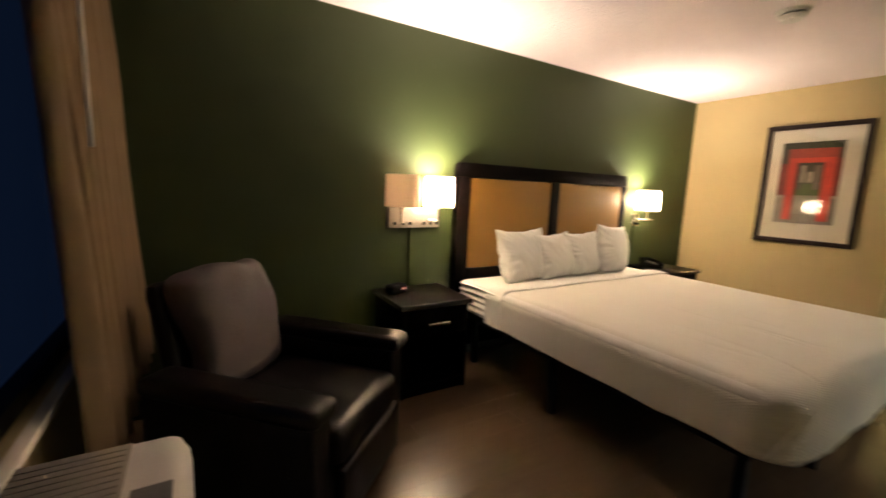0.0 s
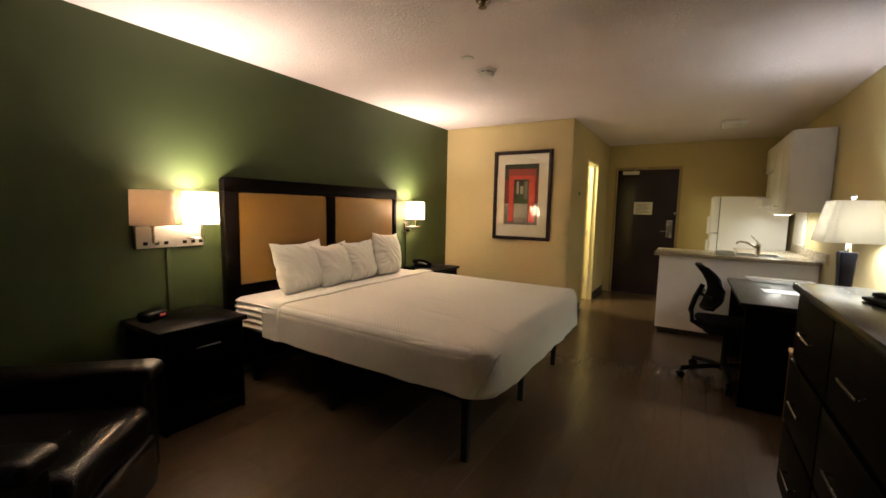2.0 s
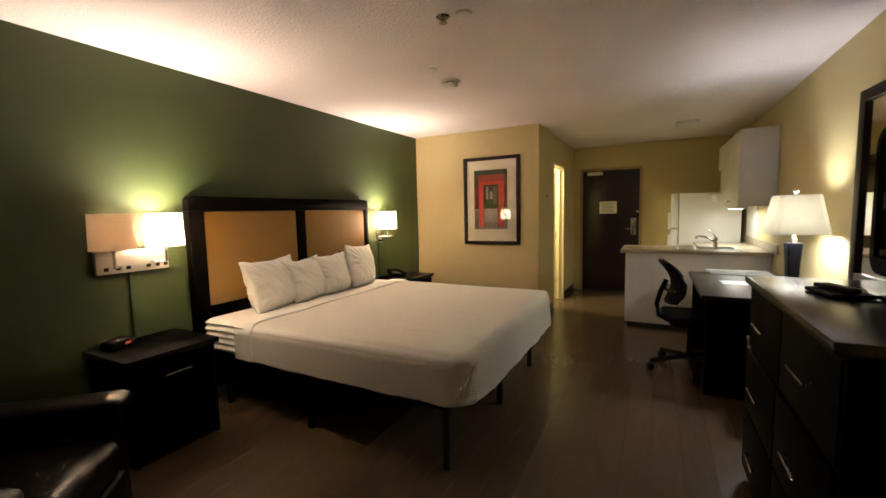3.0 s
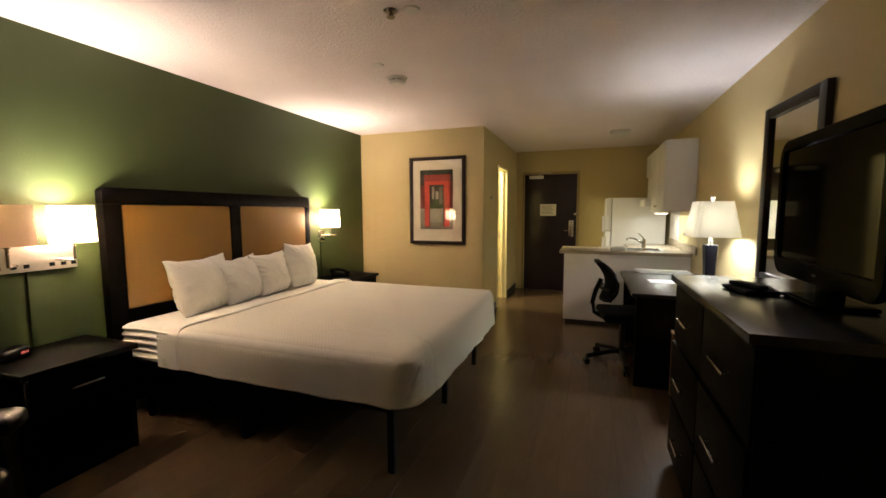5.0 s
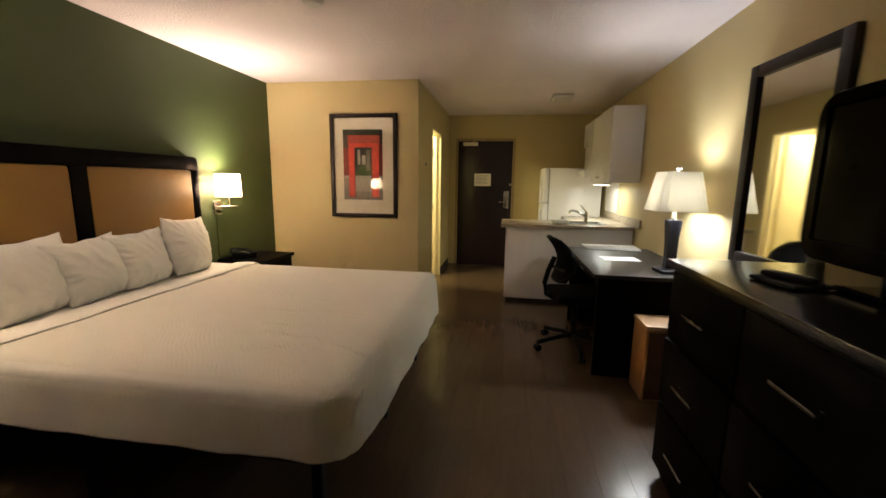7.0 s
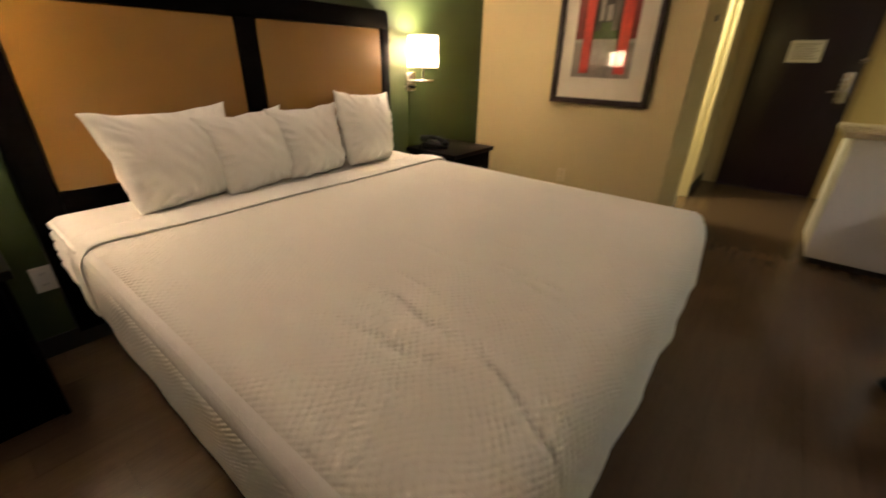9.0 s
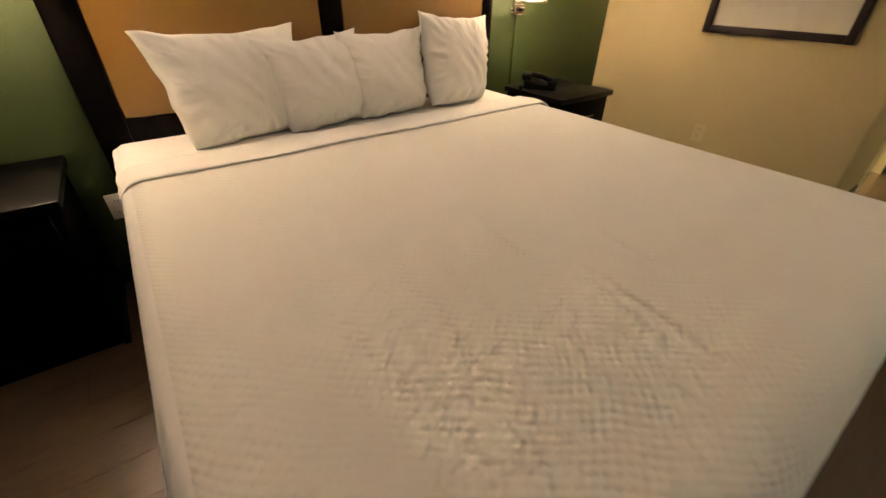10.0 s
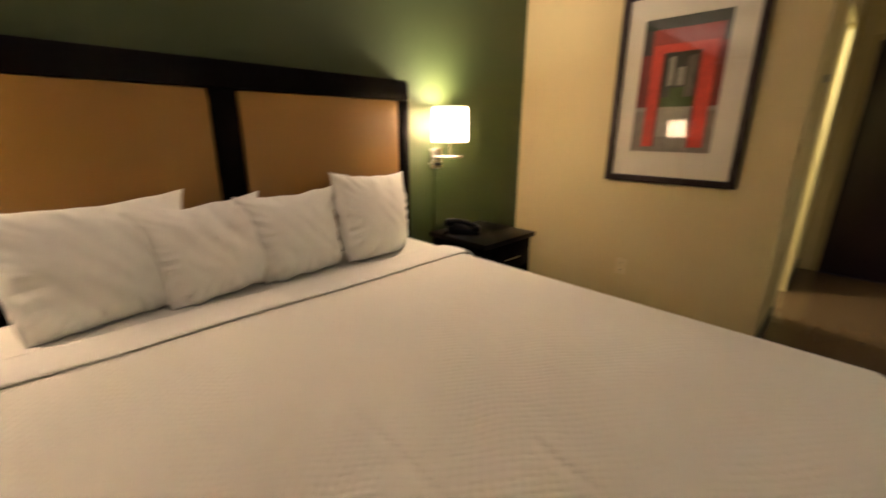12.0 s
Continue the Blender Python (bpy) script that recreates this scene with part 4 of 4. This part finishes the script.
part("tray", soft(-0.09, 0.09, -0.07, 0.07, 0.0, 0.018, 0.008, 6), PLASTIC, tray)
rem = thing("remote_control", (2.330, -0.630, 1.069), "dark remote control lying on the tray", "remote control", rz=25)
part("body", soft(-0.08, 0.08, -0.022, 0.022, 0.0, 0.020, 0.008, 6), PLASTIC, rem)
for i in range(7):
    for j in range(3):
        part("button", box(-0.062 + 0.018 * i, -0.052 + 0.018 * i, -0.014 + 0.011 * j, -0.007 + 0.011 * j, 0.020, 0.0225, 0.0008), GREYPL, rem)
card = thing("card", (2.345, -0.690, 1.0685), "dark printed information card on the tray", "card", rz=-10)
part("sheet", box(-0.05, 0.05, -0.03, 0.03, 0.0, 0.003, 0.001), KEYGREY, card)

# ---- desk and its things ----
dk = thing("desk", (4.36, S + 0.012, 0), "dark wood writing desk against the wall", "desk")
part("top", box(-0.62, 0.66, 0.0, 0.755, 0.722, 0.752, 0.005), DESKTOP, dk)
part("apron", box(-0.56, 0.60, 0.66, 0.68, 0.62, 0.722, 0.003), ESPRESSO, dk)
part("back_panel", box(-0.56, 0.60, 0.02, 0.04, 0.30, 0.722), ESPRESSO, dk)
for x0, x1 in ((-0.60, -0.565), (0.605, 0.64)):
    part("side_panel", box(x0, x1, 0.02, 0.72, 0.0, 0.722, 0.003), ESPRESSO, dk)
d = part("drawer", box(-0.30, 0.30, 0.6805, 0.697, 0.63, 0.715, 0.003), ESPRESSO, dk)
part("handle", joined(box(-0.075, 0.075, 0.715, 0.723, 0.667, 0.677, 0.003), box(-0.066, -0.058, 0.696, 0.716, 0.668, 0.676), box(0.058, 0.066, 0.696, 0.716, 0.668, 0.676)), CHROME, d)

pap = thing("paper", (4.41, -0.665, 0.753), "white sheet of paper on the desk", "paper", rz=3)
part("sheet", box(-0.095, 0.095, -0.145, 0.145, 0.0, 0.0012), PAPER, pap)
fol = thing("brochure_stack", (4.94, -0.72, 0.753), "stack of white folders and leaflets on the desk", "papers", rz=-2)
for k in range(3):
    part("folder", moved(box(-0.06, 0.06, -0.24, 0.24, 0, 0.010, 0.002), pose(0.006 * k, 0.02 * k - 0.02, 0.011 * k, 0, 0, 2.5 * k - 3)), PAPER, fol)

lamp = thing("table_lamp", (3.945, -0.878, 0.753), "lit table lamp with square cream shade and dark base", "table lamp", rz=4)


def square_column(sections):
    bm, rings = bmesh.new(), []
    for z, h, c in sections:
        rings.append([bm.verts.new(p) for p in ((h - c, -h, z), (h, -h + c, z), (h, h - c, z), (h - c, h, z), (-h + c, h, z), (-h, h - c, z), (-h, -h + c, z), (-h + c, -h, z))])
    for a, b in zip(rings, rings[1:]):
        for k in range(8):
            bm.faces.new((a[k], a[(k + 1) % 8], b[(k + 1) % 8], b[k]))
    bm.faces.new(rings[0][::-1])
    bm.faces.new(rings[-1])
    return bm


part("base", square_column([(0, 0.085, 0.012), (0.018, 0.085, 0.012), (0.026, 0.075, 0.012), (0.030, 0.045, 0.008)]), CERAMIC, lamp)
part("column", square_column([(0.030, 0.038, 0.007), (0.10, 0.034, 0.007), (0.22, 0.036, 0.007), (0.36, 0.045, 0.009), (0.375, 0.042, 0.009)]), CERAMIC, lamp, "dark glazed column flaring upwards")
part("neck", joined(cyl(0.018, 0.014, 0.375, 0.43, seg=16), cyl(0.017, 0.017, 0.43, 0.50, seg=16)), CHROME, lamp)
part("harp", tube([(-0.055 * math.sin(a), 0, 0.45 + 0.27 * (1 - math.cos(a)) / 2) for a in [math.pi * k / 12 for k in range(13)]], 0.0025, 6), CHROME, lamp)
sh = bmesh.new()
rings = []
for h, c, z in ((0.160, 0.032, 0.440), (0.112, 0.022, 0.708), (0.1095, 0.022, 0.708), (0.1575, 0.032, 0.440)):
    rings.append([sh.verts.new(p) for p in ((h - c, -h, z), (h, -h + c, z), (h, h - c, z), (h - c, h, z), (-h + c, h, z), (-h, h - c, z), (-h, -h + c, z), (-h + c, -h, z))])
for a, b in zip(rings, rings[1:] + rings[:1]):
    for k in range(8):
        sh.faces.new((a[k], a[(k + 1) % 8], b[(k + 1) % 8], b[k]))
bmesh.ops.recalc_face_normals(sh, faces=sh.faces[:])
shade = part("shade", sh, SHADE2, lamp, "cream fabric square shade with cut corners", smooth=False)
part("spider", joined(tube([(-0.110, 0, 0.702), (0.110, 0, 0.702)], 0.0025, 6), tube([(0, -0.110, 0.702), (0, 0.110, 0.702)], 0.0025, 6)), CHROME, shade)
part("finial", joined(cyl(0.012, 0.012, 0.712, 0.722, seg=14), soft(-0.016, 0.016, -0.016, 0.016, 0.722, 0.748, 0.012, 5)), CHROME, lamp, "clear finial")

mir = thing("wall_mirror", (3.168, S + 0.0145, 1.478), "large wall mirror in a dark wood frame over the desk", "mirror", rz=2.0)
MW, MH = 0.335, 0.545
part("frame", joined(box(-MW, -MW + 0.065, 0.001, 0.035, -MH, MH, 0.005), box(MW - 0.065, MW, 0.001, 0.035, -MH, MH, 0.005), box(-MW + 0.065, MW - 0.065, 0.001, 0.035, MH - 0.065, MH, 0.005), box(-MW + 0.065, MW - 0.065, 0.001, 0.035, -MH, -MH + 0.065, 0.005)), FRAMEWOOD, mir)
part("mirror_glass", box(-MW + 0.06, MW - 0.06, 0.004, 0.016, -MH + 0.06, MH - 0.06), MIRROR, mir, smooth=False)

sc_box = thing("storage_cube", (3.575, -0.80, 0), "honey-brown wooden cube beside the desk, top coloured as lit", "storage cube")
part("body", box(-0.125, 0.125, -0.20, 0.20, 0.0, 0.475, 0.004), BOXWOOD, sc_box)
part("top", box(-0.13, 0.13, -0.205, 0.205, 0.475, 0.50, 0.005), BOXTOP_LIT, sc_box)
# thin sheet in a darker tone over the face towards the dresser
part("side_panel", box(-0.1295, -0.1252, -0.185, 0.185, 0.015, 0.46), DARKBOX, sc_box)

# ---- office chair ----
oc = thing("office_chair", (4.26, -0.30, 0), "black office chair with curved mesh back", "office chair", rz=8)
for k in range(5):
    a = radians(32 + 72 * k)
    ca, sa = math.cos(a), math.sin(a)
    leg = tube([(0, 0, 0.115), (0.10 * ca, 0.10 * sa, 0.112), (0.22 * ca, 0.22 * sa, 0.092), (0.32 * ca, 0.32 * sa, 0.075)], 0.020, 8)
    l = part("leg", leg, PLASTIC, oc)
    part("caster", joined(moved(cyl(0.028, 0.028, -0.022, -0.006, seg=16), pose(0.32 * ca, 0.32 * sa, 0.028, 90, 0, 32 + 72 * k)), moved(cyl(0.028, 0.028, 0.006, 0.022, seg=16), pose(0.32 * ca, 0.32 * sa, 0.028, 90, 0, 32 + 72 * k)), cyl(0.008, 0.008, 0.03, 0.075, 0.32 * ca, 0.32 * sa, 8)), PLASTIC, l)
part("gas_column", joined(cyl(0.035, 0.03, 0.09, 0.16, seg=16), cyl(0.024, 0.024, 0.16, 0.40, seg=16)), BLACK, oc)
part("mechanism", box(-0.09, 0.09, -0.10, 0.14, 0.39, 0.43, 0.01), BLACK, oc)
part("seat", soft(-0.235, 0.235, -0.25, 0.20, 0.43, 0.50, 0.033, 12, 0.006), CLOTH, oc)
bb = bmesh.new()
gr = []
BN, BM = 20, 24
for j in range(BM + 1):
    v = j / BM
    row = []
    for i in range(BN + 1):
        u = 2 * i / BN - 1
        half = 0.215 * (1 - 0.22 * (v - 0.45) ** 2 * 4) * (1 - 0.0 * v)
        y = 0.19 - 0.055 * math.sin(v * math.pi * 0.9) + 0.13 * max(v - 0.35, 0) ** 1.4 - 0.055 * u * u
        row.append(bb.verts.new((u * half, y, 0.595 + 0.345 * v)))
    gr.append(row)
for j in range(BM):
    for i in range(BN):
        bb.faces.new((gr[j][i], gr[j][i + 1], gr[j + 1][i + 1], gr[j + 1][i]))
back = part("backrest", bb, CLOTH, oc, "black mesh back")
bso = back.modifiers.new("thick", "SOLIDIFY")
bso.thickness = 0.012
edge = []
for k in range(49):
    a = 2 * math.pi * k / 48
    u, v = math.cos(a), 0.5 + 0.5 * math.sin(a)
    u, v = math.copysign(abs(u) ** 0.45, u), 0.5 + 0.5 * math.copysign(abs(math.sin(a)) ** 0.45, math.sin(a))
    half = 0.215 * (1 - 0.22 * (v - 0.45) ** 2 * 4)
    edge.append((u * half, 0.19 - 0.055 * math.sin(v * math.pi * 0.9) + 0.13 * max(v - 0.35, 0) ** 1.4 - 0.055 * u * u, 0.595 + 0.345 * v))
part("back_rim", tube(edge, 0.015, 8), PLASTIC, oc)
part("spine", tube([(0, 0.06, 0.425), (0, 0.17, 0.425), (0, 0.245, 0.470), (0, 0.262, 0.56), (0, 0.235, 0.67), (0, 0.19, 0.78)], 0.020, 8), PLASTIC, oc)
part("lumbar_bar", tube([(-0.20, 0.145, 0.70), (-0.1, 0.18, 0.70), (0, 0.20, 0.70), (0.1, 0.18, 0.70), (0.20, 0.145, 0.70)], 0.013, 8), PLASTIC, oc)

# ---- kitchen ----
pn = thing("peninsula_cabinet", (5.535, 0, 0), "white laminate kitchen peninsula base", "cabinet")
part("front_panel", box(0.0, 0.02, S + 0.005, 0.290, 0.045, 0.872, 0.003), WHITE, pn)
part("end_panel", box(0.02, 0.62, 0.268, 0.288, 0.045, 0.872, 0.003), WHITE, pn)
part("carcass", box(0.02, 0.60, S + 0.005, 0.265, 0.05, 0.60), WHITE, pn)
part("toe_kick", box(0.02, 0.56, S + 0.01, 0.262, 0.0, 0.045), BASE, pn)
rb = thing("base_cabinet", (6.15, 0, 0), "white laminate kitchen base cabinet", "cabinet")
part("body", box(0.01, 0.73, S + 0.005, -0.52, 0.08, 0.872, 0.003), WHITE, rb)
part("toe_kick", box(0.01, 0.73, S + 0.03, -0.57, 0.0, 0.08), BASE, rb)
tagged(part("countertop", joined(box(5.485, 5.70, S + 0.004, 0.345, 0.874, 0.912, 0.006), box(5.70, 6.16, -0.27, 0.345, 0.874, 0.912, 0.006), box(5.70, 6.16, S + 0.004, -0.83, 0.874, 0.912, 0.006), box(6.04, 6.16, -0.83, -0.27, 0.874, 0.912, 0.006), box(6.16, 6.88, S + 0.004, -0.49, 0.874, 0.912, 0.006)), COUNTER), "tan speckled laminate kitchen countertop", "countertop")
tagged(part("splash_panel", box(6.27, 6.90, S + 0.001, S + 0.008, 1.007, 1.386), WHITE), "white panel on the wall behind the counter", "wall panel", kind="structure")
tagged(part("backsplash", box(5.30, 6.88, S + 0.001, S + 0.020, 0.914, 1.005, 0.004), COUNTER), "tan laminate backsplash along the wall", "backsplash", kind="structure")
sk = thing("kitchen_sink", (5.87, -0.55, 0.912), "shallow steel sink set in the countertop", "sink")
part("rim", joined(box(-0.185, -0.155, -0.295, 0.295, 0.0, 0.006, 0.002), box(0.155, 0.185, -0.295, 0.295, 0.0, 0.006, 0.002), box(-0.155, 0.155, -0.295, -0.262, 0.0, 0.006, 0.002), box(-0.155, 0.155, 0.262, 0.295, 0.0, 0.006, 0.002)), STEEL, sk)
part("bowl", joined(box(-0.158, -0.152, -0.265, 0.265, -0.16, 0.0), box(0.152, 0.158, -0.265, 0.265, -0.16, 0.0), box(-0.152, 0.152, -0.265, -0.259, -0.16, 0.0), box(-0.152, 0.152, 0.259, 0.265, -0.16, 0.0), box(-0.152, 0.152, -0.259, 0.259, -0.165, -0.158)), STEEL, sk)
fc = thing("faucet", (5.74, -0.62, 0.918), "chrome kitchen tap with raised lever", "faucet")
part("body", joined(cyl(0.030, 0.026, 0, 0.015, seg=20), cyl(0.022, 0.020, 0.015, 0.10, seg=20), cyl(0.024, 0.018, 0.10, 0.135, seg=20)), CHROME, fc)
part("spout", tube([(0, 0, 0.06), (0.0, 0.04, 0.10), (0.0, 0.10, 0.135), (0, 0.16, 0.145), (0, 0.185, 0.135), (0, 0.19, 0.115)], 0.012), CHROME, fc)
part("lever", tube([(0, 0, 0.13), (0.0, 0.015, 0.155), (0.0, 0.05, 0.19), (0.0, 0.07, 0.215)], 0.008), CHROME, fc)
cup = thing("dish_cloth", (5.66, -0.33, 0.912), "white folded dish cloth beside the sink", "cloth")
part("cloth", soft(-0.06, 0.06, -0.085, 0.085, 0.0, 0.050, 0.018, 14, 0.035, 3.0), LINEN, cup)


def upper(at, w, d, h, doors, label):
    c = thing("upper_cabinet", at, label, "cabinet", "upper kitchen cabinets")
    part("body", box(0, w, 0.004, d - 0.02, 0, h, 0.003), WHITE, c)
    for k in range(doors):
        dd = part("door", box(w * k / doors + 0.003, w * (k + 1) / doors - 0.003, d - 0.0195, d, 0.002, h - 0.002, 0.003), WHITE, c)
        x = w * (k + 1) / doors - 0.05 if k % 2 == 0 else w * k / doors + 0.05
        part("knob", joined(moved(cyl(0.006, 0.006, 0, 0.015, seg=10), pose(x, d, 0.06, -90, 0, 0)), moved(soft(-0.013, 0.013, -0.013, 0.013, 0.012, 0.028, 0.007, 4), pose(x, d, 0.06, -90, 0, 0))), CHROME, dd)
    return c


upper((5.455, S, 1.388), 0.98, 0.322, 0.788, 2, "white wall cabinet with two doors over the counter")
upper((6.440, S, 1.870), 0.60, 0.322, 0.306, 1, "short white wall cabinet above the hood")
hd = thing("range_hood", (6.45, S, 1.45), "white range hood under the short cabinet", "range hood")
part("body", box(0.0, 0.57, 0.004, 0.30, 0.10, 0.418, 0.006), APPLIANCE, hd)
part("canopy", box(0.0, 0.57, 0.004, 0.40, 0.0, 0.098, 0.008), APPLIANCE, hd)
ul = thing("under_cabinet_light", (6.12, -0.845, 1.386), "lit tube light under the wall cabinet", "light")
part("housing", box(-0.30, 0.30, -0.045, 0.045, -0.026, 0.0, 0.003), PLASWHITE, ul)
part("diffuser", box(-0.28, 0.28, -0.03, 0.03, -0.031, -0.0265, 0.001), TUBE, ul, "glowing diffuser")
fr = thing("refrigerator", (6.92, 0, 0), "white refrigerator with freezer on top", "refrigerator")
part("body", box(0.0, 0.64, -1.03, -0.310, 0.03, 1.585, 0.008), APPLIANCE, fr)
for z0, z1 in ((0.05, 1.088), (1.098, 1.585)):
    d = part("door", box(0.0, 0.64, -0.300, -0.220, z0, z1, 0.012), APPLIANCE, fr)
    zc = 0.88 if z0 < 0.5 else 1.2
    part("handle", joined(box(0.03, 0.055, -0.2195, -0.175, zc - 0.12, zc + 0.12, 0.006)), APPLIANCE, d)
part("gasket", box(0.01, 0.63, -0.3098, -0.3002, 0.06, 1.575), GREYPL, fr)
part("plinth", box(0.02, 0.62, -1.0, -0.32, 0.0, 0.03), PLASTIC, fr)
plate((6.62, S, 1.18), 180, "white wall outlet over the counter")

# ---- floor planks, last ----
PW, PL = 0.152, 1.22
plank_mesh = {}


def plank(x0, x1, y0, y1):
    key = (round(x1 - x0, 3), round(y1 - y0, 3))
    if key not in plank_mesh:
        bm = box(0, key[0] - 0.0004, 0, key[1] - 0.0004, -0.006, 0.0, 0.0)
        top_edges = [e for e in bm.edges if all(v.co.z > -0.001 for v in e.verts)]
        bmesh.ops.bevel(bm, geom=top_edges, offset=0.0004, segments=1, affect="EDGES")
        me = bpy.data.meshes.new("plank")
        bm.to_mesh(me)
        bm.free()
        me.materials.append(FLOOR)
        plank_mesh[key] = me
    ob = new("plank", plank_mesh[key])
    ob.parent = floor
    ob.location = (x0, y0, 0)


y, r = S, 0
while y < N + 0.1:
    x = W - [0.0, 0.82, 0.41, 1.02, 0.61, 0.2][r % 6]
    while x < E2 + 0.1:
        a, b = max(x, W - 0.1), min(x + PL, E2 + 0.1)
        if b - a > 0.02:
            plank(a, b, y, y + PW)
        x += PL
    y += PW
    r += 1
